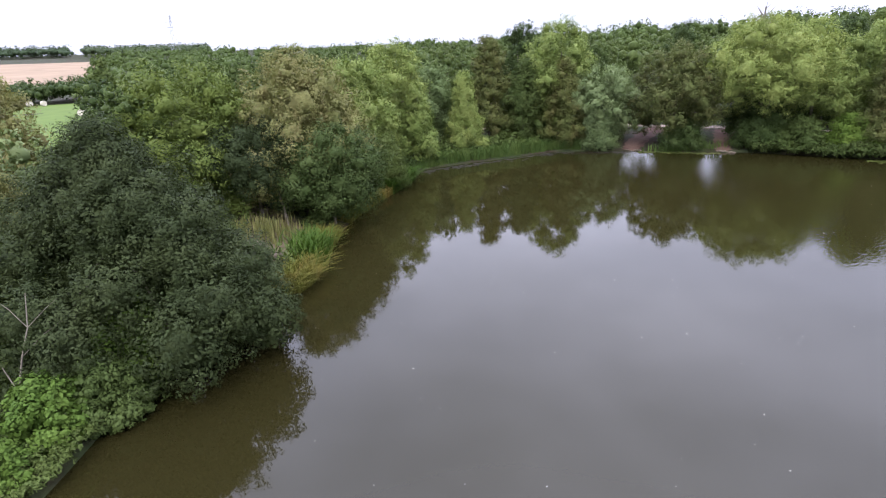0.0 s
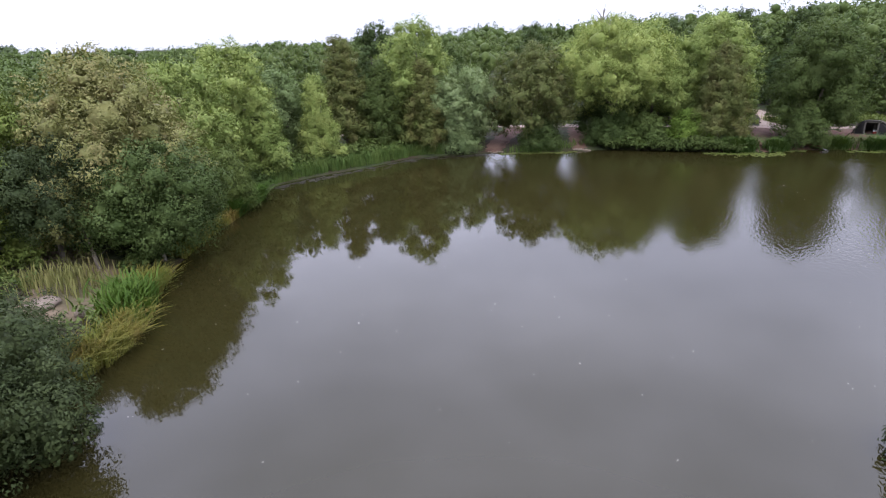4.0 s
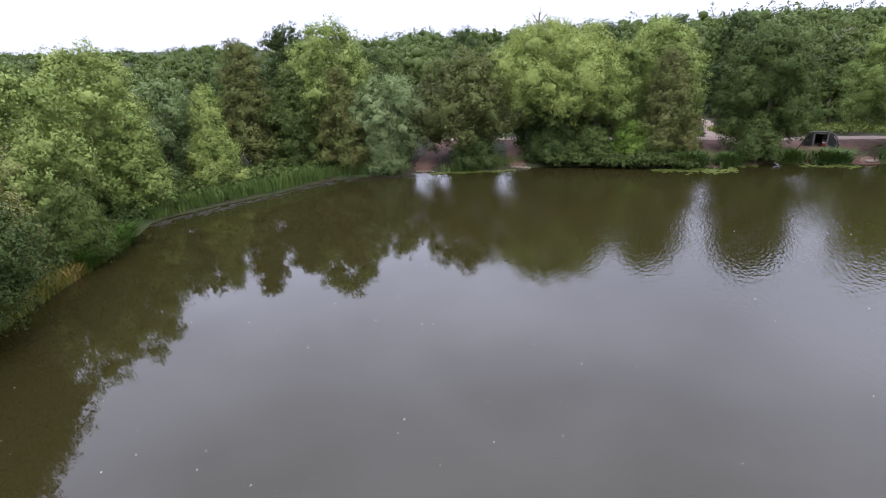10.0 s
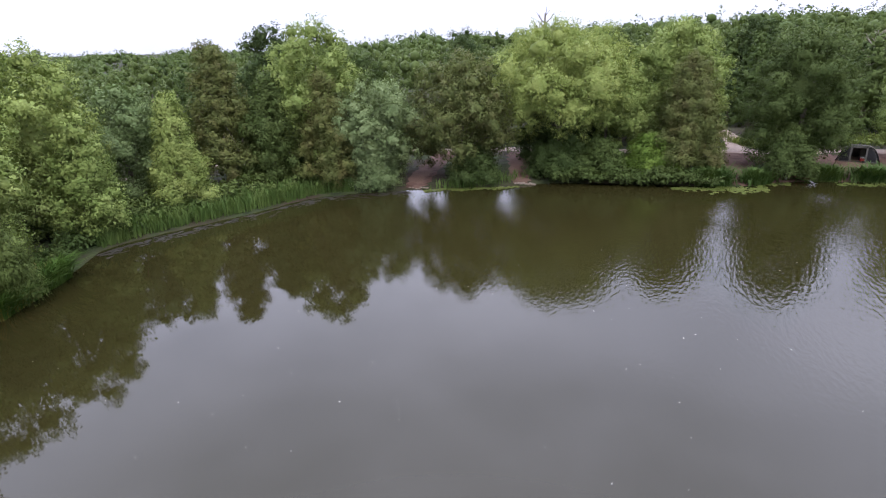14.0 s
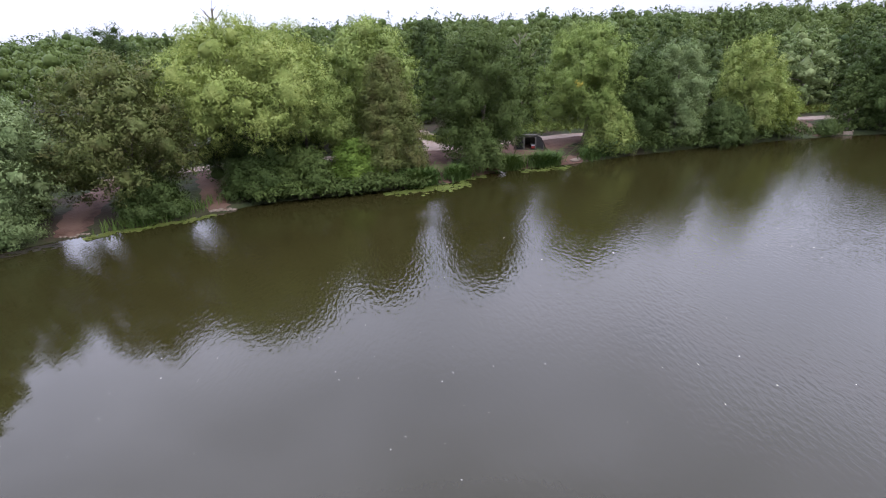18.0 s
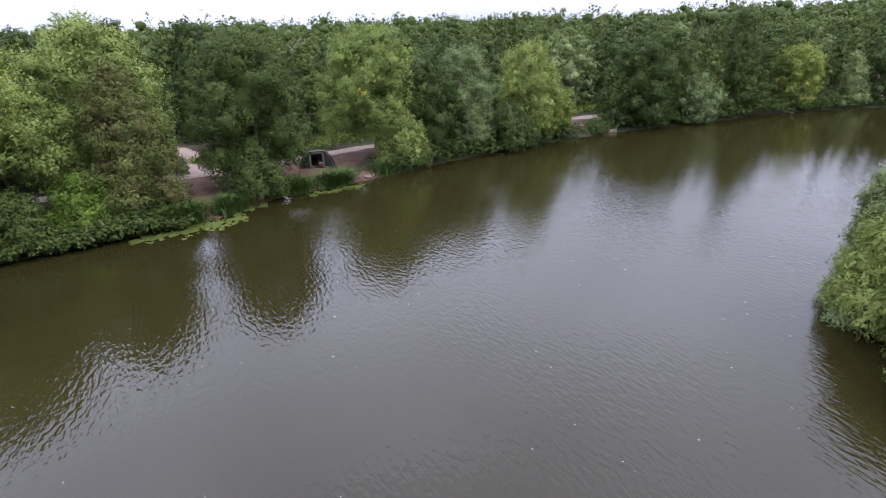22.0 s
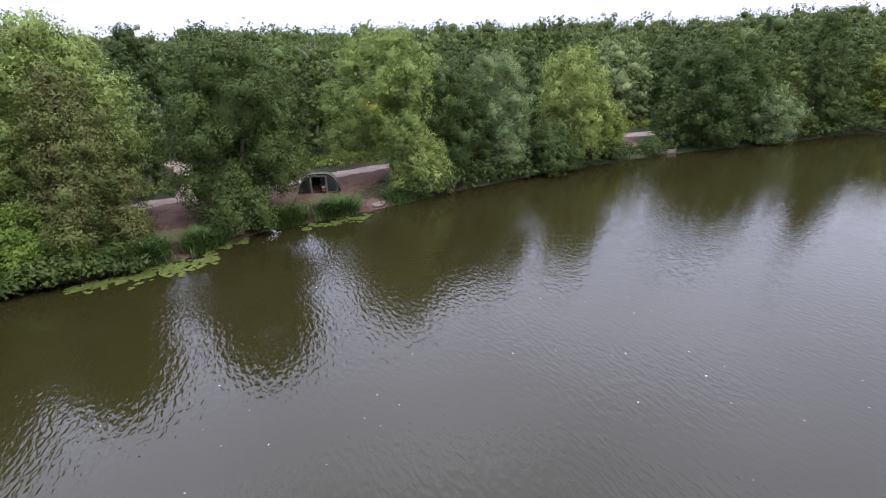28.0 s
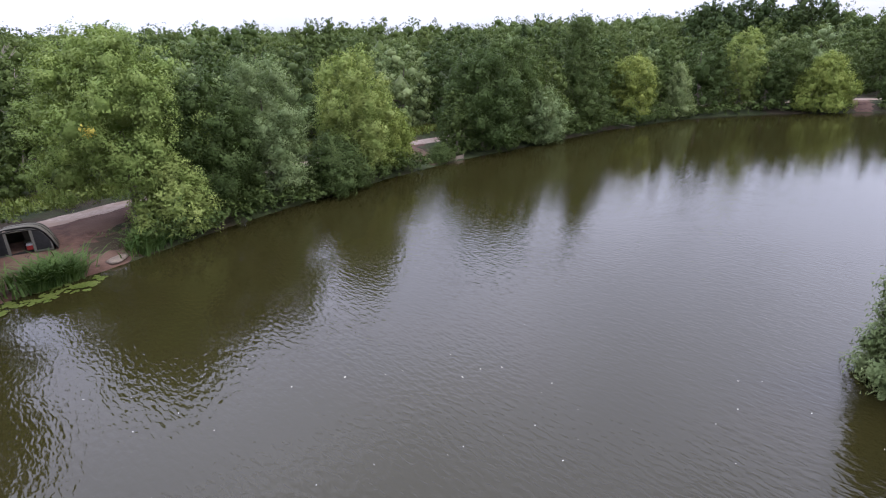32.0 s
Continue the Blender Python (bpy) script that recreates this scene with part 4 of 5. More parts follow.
scrub("bank_scrub", 1500, lambda x, y, s: (s > -0.2) & (s < 2.4) & (x > 96) & (y < 0), (96, -45, 125, 0), 1.6, 0.36, LEAF_WOOD, "green scrub at the lake's end")
scrub("bank_scrub", 2600, lambda x, y, s: (s > 1.4) & (s < 6) & (x < 22) & (y > 57), (-12, 57, 22, 74), 1.6, 0.3, LEAF_WOOD, "green scrub behind the reed bed")
scrub("bank_scrub", 900, lambda x, y, s: (s > -0.3) & (s < 1.0) & (y > 9) & (y < 20), (-15, 8, -8, 22), 0.8, 0.12, LEAF_WOOD, "leafy green scrub at the water's edge", 9)
scrub("undergrowth", 1300, lambda x, y, s: (s > 0.1) & (s < 9) & (y > 11) & (y < 24), (-24, 9, -8, 24), 0.9, 0.12, LEAF_WOOD, "leafy green undergrowth beside the lake", 9)
scrub("bank_scrub", 1700, lambda x, y, s: (s > 0.4) & (s < 2.2) & (y > 35) & (y < 59), (-12, 35, 2, 59), 1.3, 0.2, LEAF_ALDER, "green scrub hanging over the sheltered water", 9)
scrub("undergrowth", 2600, lambda x, y, s: (s > 0.8) & (s < 10) & (y > 22) & (y < 56), (-24, 22, -3, 56), 0.9, 0.2, LEAF_WOOD, "leafy green undergrowth under the trees", 7)
scrub("undergrowth", 2600, lambda x, y, s: (s > 10.5) & (s < 17), (14, 20, 112, 96), 0.8, 0.34, LEAF_ASH, "nettles and grass behind the footpath")


# ---- distant woods: one mass of crowns with uneven tops ----
def far_wood(name, spots, mat, label, tufts=26, per=16, size=0.4, spread=0.75):
    """Many rounded crowns in one mass; each has a broad middle bough with smaller ones about its top."""
    vs, fs, ns, at = [], [], [], 0
    for x, y, h, rad in spots:
        lobes = [(0, 0, h * 0.56, rad * 0.8, rad * 0.8, h * 0.38)]
        a0 = r.uniform(0, 6.28)
        for k in range(5):
            a, q = a0 + k * 1.257 + r.uniform(-0.3, 0.3), rad * r.uniform(0.38, 0.52)
            lobes.append((math.cos(a) * rad * 0.55, math.sin(a) * rad * 0.55, h * r.uniform(0.52, 0.74), q, q, q * r.uniform(0.8, 1.15)))
        q = rad * r.uniform(0.4, 0.55)
        lobes.append((r.uniform(-0.2, 0.2) * rad, r.uniform(-0.2, 0.2) * rad, h - q * 0.9, q, q, q * 0.95))
        v, f, n = crown_arrays(r, lobes, tufts, per, size, 0.65, 0.1, spread, ICO1, core=0.5, rough=0.35)
        vs.append(v + np.array([x, y, ground_z(x, y)]))
        fs.append(f + at)
        ns.append(n)
        at += len(v)
    me = mesh_from(name, np.concatenate(vs), None, mat, np.concatenate(fs), normals=np.concatenate(ns))
    return tagged(new(name, me), label, "woodland", kind="stuff")


def scatter(k, test, spacing, h, rad, box):
    out = []
    for trial in range(k * 12):
        if len(out) >= k:
            break
        x, y = r.uniform(box[0], box[1]), r.uniform(box[2], box[3])
        if test(x, y) and all((x - a[0]) ** 2 + (y - a[1]) ** 2 > spacing ** 2 for a in out[-250:]):
            out.append((x, y, h * r.uniform(0.8, 1.2) * float(np.interp(x, [-80, 0, 50, 100], [0.78, 0.96, 0.95, 1.06])), rad * r.uniform(0.8, 1.25)))
    return out


def behind(lo, hi):
    def test(x, y):
        s = float(line_distance(np.array([x]), np.array([y]), SHORE_LINE[::4], True)[0][0])
        return lo < s < hi and not (y < -0.5 * x + 12 and x < 96) and clear_of(x, y)
    return test


far_wood("distant_wood", scatter(500, behind(44, 170), 5.8, 12.0, 4.4, (-230, 300, -190, 290)), LEAF_WOOD, "mass of mixed green woodland behind the lake", 64, 17, 0.38, 0.45)


def ridge(az0, az1, d0, d1):
    def test(x, y):
        az, dist = math.degrees(math.atan2(x, y)), math.hypot(x, y)
        return az0 < az < az1 and d0 < dist < d1
    return test


far_wood("ridge_wood", scatter(210, ridge(-31.5, -22, 720, 860), 9.0, 13, 9, (-560, -200, 500, 900)), LEAF_HILL, "dark forest along the far ridge", 8, 8, 1.6, 2.0)
far_wood("ridge_wood", scatter(170, ridge(-42, -33, 760, 880), 9.0, 13, 9, (-660, -350, 480, 800)), LEAF_HILL, "dark forest along the far ridge", 8, 8, 1.6, 2.0)
far_wood("hedge", scatter(110, ridge(-44, -30, 215, 245), 3.5, 8.5, 4.5, (-200, -90, 130, 240)), LEAF_DARK, "thick dark hedge beyond the meadow", 16, 10, 0.7, 1.0)
far_wood("distant_wood", scatter(480, ridge(-31, 70, 230, 640), 11.0, 14, 9, (-340, 620, 60, 650)), LEAF_WOOD, "distant green woodland", 20, 10, 0.95, 1.5)
far_wood("distant_wood", scatter(220, ridge(60, 140, 260, 560), 13.0, 14, 9, (150, 580, -440, 300)), LEAF_WOOD, "distant green woodland", 20, 10, 0.95, 1.5)
far_wood("near_wood", scatter(120, lambda x, y: y < -0.5 * x - 4 and float(shore_distance(np.array([x]), np.array([y]))[0]) > 9 and math.hypot(x, y) > 16, 6.0, 9.5, 4.0, (-50, 100, -70, 0)), LEAF_WOOD, "green trees along the near bank", 18, 12, 0.6, 0.9)


# ---- fields beyond the wood ----
def field(name, az0, az1, d0, d1, mat, lift, label):
    a, d = np.meshgrid(np.radians(np.linspace(az0, az1, 12)), np.linspace(d0, d1, 14))
    x, y = np.sin(a) * d, np.cos(a) * d
    z = height(x, y) + lift
    i, j = np.meshgrid(np.arange(13), np.arange(11), indexing="ij")
    q = np.stack([i * 12 + j, i * 12 + j + 1, (i + 1) * 12 + j + 1, (i + 1) * 12 + j], -1).reshape(-1, 4)
    return tagged(new(name, mesh_from(name, np.stack([x, y, z], -1).reshape(-1, 3), q, mat, smooth=True)), label, "field", kind="structure")


field("meadow", -42, -30.5, 62, 214, MEADOW, 0.12, "bright green mown meadow")
field("stubble_field", -46, -30, 330, 640, STUBBLE, 0.4, "tan stubble field on the hillside")


def bale(x, y, turn):
    top = new("hay_bale")
    top.matrix_world = pose(x, y, ground_z(x, y) + 0.1, 0, 0, turn)
    bm = bmesh.new()
    bmesh.ops.create_cone(bm, cap_ends=True, segments=24, radius1=0.75, radius2=0.75, depth=1.3, matrix=pose(0, 0, 0.75, 90, 0, 0))
    bmesh.ops.bevel(bm, geom=[e for e in bm.edges if abs(e.calc_length()) < 0.3], offset=0.08, segments=2, affect="EDGES")
    part("wrap", bm, STRAW, top)
    for k in (-0.35, 0.0, 0.35):
        bm = bmesh.new()
        bmesh.ops.create_cone(bm, cap_ends=False, segments=24, radius1=0.757, radius2=0.757, depth=0.03, matrix=pose(0, k, 0.75, 90, 0, 0))
        part("twine_band", bm, STEEL, top)
    return tagged(top, "pale wrapped round hay bale on the meadow", "hay bale", "bales on the meadow")


for x, y, tn in ((-83, 128, 20), (-121, 170, 60), (-126, 171, 75), (-140, 178, 10)):
    bale(x, y, tn)


def pylon(x, y, h):
    top = new("pylon")
    top.location = (x, y, ground_z(x, y))
    lv = [(0, 4.0), (0.35, 2.4), (0.62, 1.3), (0.8, 0.9), (1.0, 0.15)]
    for sx, sy in ((1, 1), (1, -1), (-1, 1), (-1, -1)):
        v, q = tube([(sx * w1, sy * w1, u * h) for u, w1 in lv], [0.28] * 5, 4)
        put("leg", mesh_from("leg", v, q, STEEL), top)
    for u, arm in ((0.68, 6.5), (0.80, 7.5), (0.92, 5.0)):
        v, q = tube([(-arm, 0, u * h), (0, 0, u * h + 0.8), (arm, 0, u * h)], [0.12, 0.4, 0.12], 4)
        put("cross_arm", mesh_from("cross_arm", v, q, STEEL), top)
    for k in range(7):
        u0, u1 = k / 7, (k + 1) / 7
        w0, w1 = np.interp([u0, u1], [a for a, _ in lv], [c for _, c in lv])
        for f in (1, -1):
            v, q = tube([(-w0, f * w0, u0 * h), (w1, f * w1, u1 * h)], [0.16, 0.16], 4)
            put("brace", mesh_from("brace", v, q, STEEL), top)
    return tagged(top, "grey steel lattice electricity pylon on the skyline", "pylon")


pylon(-294, 640, 44)


# ---- reeds, sedge, lilies ----
def blades(name, spots, mat, label, h, width, category="reeds", lean=0.35, drift=(0, 0)):
    """Upright blades, each a tapered bent strip."""
    spots = np.asarray(spots, float)
    spots = spots[shore_distance(spots[:, 0], spots[:, 1]) > -0.3]
    k = len(spots)
    z = height(spots[:, 0], spots[:, 1])
    a = r.uniform(0, 6.283, k)
    out = np.stack([np.cos(a), np.sin(a)], 1) + np.array(drift)
    hh = h * r.uniform(0.6, 1.15, k)
    ln = lean * hh * r.uniform(0.2, 1.3, k)
    side = unit(np.stack([-out[:, 1], out[:, 0]], 1)) * width * 0.5
    z0 = np.maximum(z, -0.35)
    rows = []
    for u, w1 in ((0.0, 0.8), (0.45, 1.0), (0.8, 0.7), (1.0, 0.12)):
        p = spots + out * (ln * u ** 2)[:, None]
        zz = z0 + hh * (u - 0.25 * lean * u ** 3)
        rows += [np.column_stack([p - side * w1, zz]), np.column_stack([p + side * w1, zz])]
    v = np.stack(rows, 1).reshape(-1, 3)
    b0 = np.arange(k)[:, None] * 8
    q = np.concatenate([b0 + np.array([0, 1, 3, 2]) + s for s in (0, 2, 4)])
    return tagged(new(name, mesh_from(name, v, q, mat)), label, category, kind="stuff")


def along(line, k, lo, hi):
    """Places beside the water's edge, lo to hi metres inland."""
    ln = smooth_line(line, False, 8)
    u = r.uniform(0, len(ln) - 1.001, k)
    i = u.astype(int)
    p = ln[i] + (ln[i + 1] - ln[i]) * (u - i)[:, None]
    w1 = unit(ln[i + 1] - ln[i])
    return p + np.stack([-w1[:, 1], w1[:, 0]], 1) * r.uniform(lo, hi, k)[:, None]


def clump(x, y, k, sx, sy):
    return np.array([(x, y)]) + r.normal(0, 1, (k, 2)) * np.array([sx, sy]) * 0.5


blades("reed_bed", along([(-2.6, 56.8), (0.8, 59.2), (7, 62.1), (12.5, 65.1), (16, 65)], 6500, 0.0, 2.6), LEAF_REED, "bed of bright green reeds along the shore", 1.25, 0.075)
ribbon("sandy_bank", [(-13.5, 26.5), (-11.8, 30.0), (-11.2, 33.5), (-12.4, 37.0), (-15.5, 40)], [2.0, 3.4, 3.6, 3.0, 2.2], SANDY, 0.03, "trodden sandy bank behind the sedge", "bank")
blades("sedge_clump", clump(-7.7, 27.4, 1500, 1.3, 2.6), LEAF_SEDGE, "yellow-green sedge with browned tips leaning over the water", 1.1, 0.045, lean=0.8, drift=(0.6, -0.1))
blades("sedge_clump", clump(-7.9, 33.4, 900, 1.1, 1.8), LEAF_SEDGE, "yellow-green sedge leaning over the water", 1.1, 0.045, lean=0.75, drift=(0.6, 0.0))
blades("iris_clump", clump(-8.0, 31.0, 800, 1.3, 1.7), LEAF_IRIS, "bright green flag iris among the sedge", 1.5, 0.09, lean=0.6)
blades("dry_weeds", clump(-11.8, 33.6, 420, 2.6, 2.0), LEAF_TAN, "rusty yellow dry weeds on the sandy bank", 1.0, 0.06, "weeds", 0.25)
blades("sedge_clump", along([(-9.6, 23.0), (-8.2, 26.5)], 700, -0.5, 1.5), LEAF_SEDGE, "sedge beside the dark bush", 1.0, 0.05, lean=0.8, drift=(0.6, 0.0))
blades("sedge", along([(-7.2, 38), (-5.4, 45), (-3.8, 51.5)], 2600, -0.4, 1.0), LEAF_SEDGE, "sedge fringe under the trees", 0.95, 0.07, lean=0.7)
blades("sedge", along([(-5.0, 46.4), (-3.3, 52)], 1300, -0.6, 0.5), LEAF_IRIS, "bright green iris beneath the weeping willow", 1.6, 0.085, lean=0.7, drift=(0.6, -0.2))

blades("iris_clump", clump(57.1, 47.2, 1500, 1.5, 1.2), LEAF_REED, "lush green flag iris clump before the tent", 1.55, 0.085, lean=0.95)
blades("iris_clump", clump(54.2, 49.7, 1200, 1.4, 1.2), LEAF_REED, "green flag iris clump beside the tent", 1.4, 0.085, lean=0.95)
blades("iris_clump", clump(48.7, 51.5, 800, 1.1, 0.9), LEAF_REED, "green flag iris clump at the lilies", 1.3, 0.085, lean=0.9)
blades("iris_clump", clump(45.2, 52.9, 1500, 1.4, 1.1), LEAF_REED, "green flag iris clump at the lilies", 1.5, 0.085, lean=0.9)
blades("iris_clump", clump(26.2, 62.2, 700, 5.0, 1.0), LEAF_REED, "low green iris below the alder", 0.95, 0.06, lean=0.5)
blades("iris_clump", clump(63.4, 45.2, 1000, 2.2, 0.9), LEAF_REED, "green flag iris clump under the willow", 1.3, 0.08, lean=0.95)
tree("bramble_bush", 87.2, 28.2, 1.5, 1.3, "dome", LEAF_ALDER, "small green bush at the fishing spot", "bush", 450, 16, 0.136, low=0.0)
blades("tall_grass", along([(58, 60), (66, 57.5), (76, 51.5), (88, 43)], 4200, 0.5, 6.0), LEAF_ASH, "tall pale grass behind the footpath", 0.8, 0.06, "grass", 0.6)
blades("tall_grass", along([(20, 84), (32, 80.5), (46, 71.5)], 2500, 0.3, 5.0), LEAF_ASH, "tall grass behind the footpath", 0.7, 0.06, "grass", 0.6)
blades("tall_grass", along([(90, 41), (100, 31), (107, 22)], 2200, 0.3, 4.0), LEAF_SEDGE, "pale dry grass behind the footpath", 0.9, 0.06, "grass", 0.6)


def lilies(x, y, k, sx, sy, turn, label):
    """Floating pads: notched discs, each tilted a little."""
    a = np.linspace(0.25, 2 * np.pi - 0.25, 9)
    vs, ts, at = [], [], 0
    for i in range(k):
        p = r.uniform(-0.5, 0.5, 2)
        p = np.array([p[0] * sx, r.normal(0.1, 0.34) * sy * (1.0 - 1.2 * abs(p[0]) ** 1.5) + 0.25 * math.sin(p[0] * 17)])
        c, s = math.cos(turn), math.sin(turn)
        px, py = x + p[0] * c - p[1] * s, y + p[0] * s + p[1] * c
        rad, t0 = r.uniform(0.11, 0.22), r.uniform(0, 6.28)
        rim = np.column_stack([px + rad * np.cos(a + t0), py + rad * np.sin(a + t0), 0.018 + r.uniform(0, 0.02) + 0.02 * np.sin(a * 2 + t0)])
        vs.append(np.vstack([[px, py, 0.014], rim]))
        ts.append(np.array([(at, at + q, at + q + 1) for q in range(1, 9)]))
        at += 10
    return tagged(new("lily_pads", mesh_from("lily_pads", np.concatenate(vs), None, LEAF_LILY, np.concatenate(ts))), label, "lily pads", kind="stuff")


lilies(44.3, 51.2, 330, 7.6, 1.9, -0.58, "dense yellow-green lily pads floating at the bank")
lilies(26.0, 61.3, 240, 8.4, 0.9, -0.35, "lily pads floating before the alder")
lilies(56.0, 46.6, 110, 5.2, 1.2, -0.62, "scattered lily pads before the iris")
lilies(49.6, 50.4, 60, 3.0, 0.8, -0.3, "scattered lily pads at the bank")

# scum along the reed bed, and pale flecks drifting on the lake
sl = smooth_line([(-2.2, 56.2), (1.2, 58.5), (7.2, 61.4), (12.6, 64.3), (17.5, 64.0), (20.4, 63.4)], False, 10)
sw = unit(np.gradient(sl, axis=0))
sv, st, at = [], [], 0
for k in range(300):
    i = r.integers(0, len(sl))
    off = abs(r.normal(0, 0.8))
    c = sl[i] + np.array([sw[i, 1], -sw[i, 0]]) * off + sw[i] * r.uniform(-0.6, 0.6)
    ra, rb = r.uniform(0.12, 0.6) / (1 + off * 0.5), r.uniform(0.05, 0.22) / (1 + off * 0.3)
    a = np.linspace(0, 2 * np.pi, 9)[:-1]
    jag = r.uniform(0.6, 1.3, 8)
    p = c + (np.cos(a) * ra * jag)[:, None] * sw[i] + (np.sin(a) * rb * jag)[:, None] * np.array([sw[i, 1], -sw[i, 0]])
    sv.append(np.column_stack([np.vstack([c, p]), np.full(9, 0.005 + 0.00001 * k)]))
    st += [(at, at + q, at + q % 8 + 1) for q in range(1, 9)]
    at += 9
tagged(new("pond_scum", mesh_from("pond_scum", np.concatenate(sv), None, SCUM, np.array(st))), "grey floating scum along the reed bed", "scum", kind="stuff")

fp = r.uniform((-9, 2), (52, 44), (330, 2))
fp = fp[shore_distance(fp[:, 0], fp[:, 1]) < -1.0]
fs = r.uniform(0.008, 0.022, len(fp))
fa = r.uniform(0, 6.28, len(fp))
fv = np.stack([np.column_stack([fp[:, 0] + np.cos(fa + o) * fs * (1.8 if q % 2 else 0.8), fp[:, 1] + np.sin(fa + o) * fs * (1.8 if q % 2 else 0.8), np.full(len(fp), 0.012 if q % 2 else 0.004)]) for q, o in enumerate((0, 1.57, 3.14, 4.71))], 1).reshape(-1, 3)
tagged(new("floating_flecks", mesh_from("floating_flecks", fv, np.arange(len(fv)).reshape(-1, 4), FOAM)), "pale feather flecks drifting on the water", "flecks", kind="stuff")


# ---- the fishing tent ----
def fishing_tent(x, y, turn):
    """A low domed bivouac: ribbed canvas shell, dark doorway and side windows, peak over the front."""
    top = new("fishing_tent")
    top.matrix_world = pose(x, y, ground_z(x, y) + 0.02, 0, 0, turn)
    W, D, H = 1.52, 1.2, 1.5
    us, vs = np.linspace(0, np.pi, 17), np.linspace(0, 1, 9)

    def arch(depth):
        """One arched rib, lower and narrower towards the back."""
        f = math.sqrt(max(0.0, 1 - (0.86 * depth) ** 2))
        return np.array([(math.copysign(abs(math.cos(u)) ** 0.5, math.cos(u)) * W * (0.72 + 0.28 * f), depth * 2 * D - 0.2, math.sin(u) ** 0.5 * H * (0.52 + 0.48 * f)) for u in us])

    def lean_in(a):
        """The sides draw in towards the top."""
        a[:, 0] *= 1.08 - 0.34 * a[:, 2] / H
        return a

    ribs = [lean_in(arch(d)) for d in vs]
    v = np.concatenate(ribs)
    q = [(i * 17 + j, i * 17 + j + 1, (i + 1) * 17 + j + 1, (i + 1) * 17 + j) for i in range(8) for j in range(16)]
    q.append(tuple(8 * 17 + j for j in (0, 5, 11, 16)))
    shell = put("shell", mesh_from("shell", v, q, CANVAS, smooth=True), top, "olive canvas shell")
    sol = shell.modifiers.new("thick", "SOLIDIFY")
    sol.thickness = 0.03
    for d in (0.0, 0.33, 0.66):
        a = lean_in(arch(d))
        tv, tq = tube(a * np.array([1.012, 1, 1.012]), [0.03] * 17, 5)
        put("pole", mesh_from("pole", tv, tq, MESH_DARK, smooth=True), shell)
    front = lean_in(arch(0.0)) * np.array([0.97, 1, 0.97])
    fy = -0.19

    def panel(name, x0, x1, z0, inset, mat, off, label=""):
        """A panel of the front wall, cut to the arch."""
        xs = np.linspace(x0, x1, 7)
        tops = np.interp(xs, front[::-1, 0], front[::-1, 2]) - inset
        tops = np.maximum(tops, z0 + 0.02)
        vv = np.array([(a, fy - off, z0) for a in xs] + [(a, fy - off, t1) for a, t1 in zip(xs, tops)] + [(a, fy - off + 0.02, z0) for a in xs] + [(a, fy - off + 0.02, t1) for a, t1 in zip(xs, tops)])
        qq = [(i, i + 1, 7 + i + 1, 7 + i) for i in range(6)] + [(14 + i, 21 + i, 21 + i + 1, 14 + i + 1) for i in range(6)] + [(7 + i, 8 + i, 22 + i, 21 + i) for i in range(6)]
        return put(name, mesh_from(name, vv, qq, mat), top, label)

    panel("front_wall", -1.44, -0.52, 0.0, 0.02, CANVAS_TRIM, 0.0, "taupe canvas front panel")
    panel("front_wall", 0.52, 1.44, 0.0, 0.02, CANVAS_TRIM, 0.0, "taupe canvas front panel")
    panel("window", -1.36, -0.66, 0.10, 0.07, MESH_DARK, 0.014, "dark mesh window")
    panel("window", 0.66, 1.36, 0.10, 0.07, MESH_DARK, 0.014, "dark mesh window")
    panel("door_header", -0.52, 0.52, 1.30, 0.0, CANVAS, 0.0)
    bm = bmesh.new()
    bmesh.ops.create_cube(bm, size=1.0, matrix=pose(0, 1.0, 0.02) @ Matrix.Diagonal((2.7, 2.2, 0.03, 1)))
    bmesh.ops.bevel(bm, geom=bm.edges[:], offset=0.01, affect="EDGES")
    part("groundsheet", bm, MESH_DARK, top)
    tv, tq = tube([(-1.2, -0.32, 1.16), (-0.6, -0.45, 1.40), (0, -0.5, 1.46), (0.6, -0.45, 1.40), (1.2, -0.32, 1.16)], [0.03] * 5, 5)
    put("peak", mesh_from("peak", tv, tq, MESH_DARK, smooth=True), top)
    return tagged(top, "low olive canvas fishing tent with dark open doorway on bare earth", "tent")


fishing_tent(60.0, 50.9, -57.5)


def camp_chair(x, y, turn):
    top = new("camp_chair")
    top.matrix_world = pose(x, y, ground_z(x, y) + 0.07, 0, 0, turn)
    for nm, m, s in (("seat", pose(0, 0, 0.38, 6, 0, 0), (0.52, 0.5, 0.06)), ("backrest", pose(0, 0.3, 0.68, -72, 0, 0), (0.52, 0.6, 0.06))):
        bm = bmesh.new()
        bmesh.ops.create_cube(bm, size=1.0, matrix=m @ Matrix.Diagonal((*s, 1)))
        bmesh.ops.bevel(bm, geom=bm.edges[:], offset=0.02, segments=2, affect="EDGES")
        part(nm, bm, CANVAS, top)
    for a in (-0.24, 0.24):
        for c in (-0.2, 0.24):
            v, q = tube([(a, c, 0.37), (a, c * 1.1, 0.0)], [0.014, 0.014], 6)
            put("leg", mesh_from("leg", v, q, MESH_DARK), top)
    return tagged(top, "dark folding camp chair inside the tent doorway", "chair")


camp_chair(60.75, 51.0, -57.5)


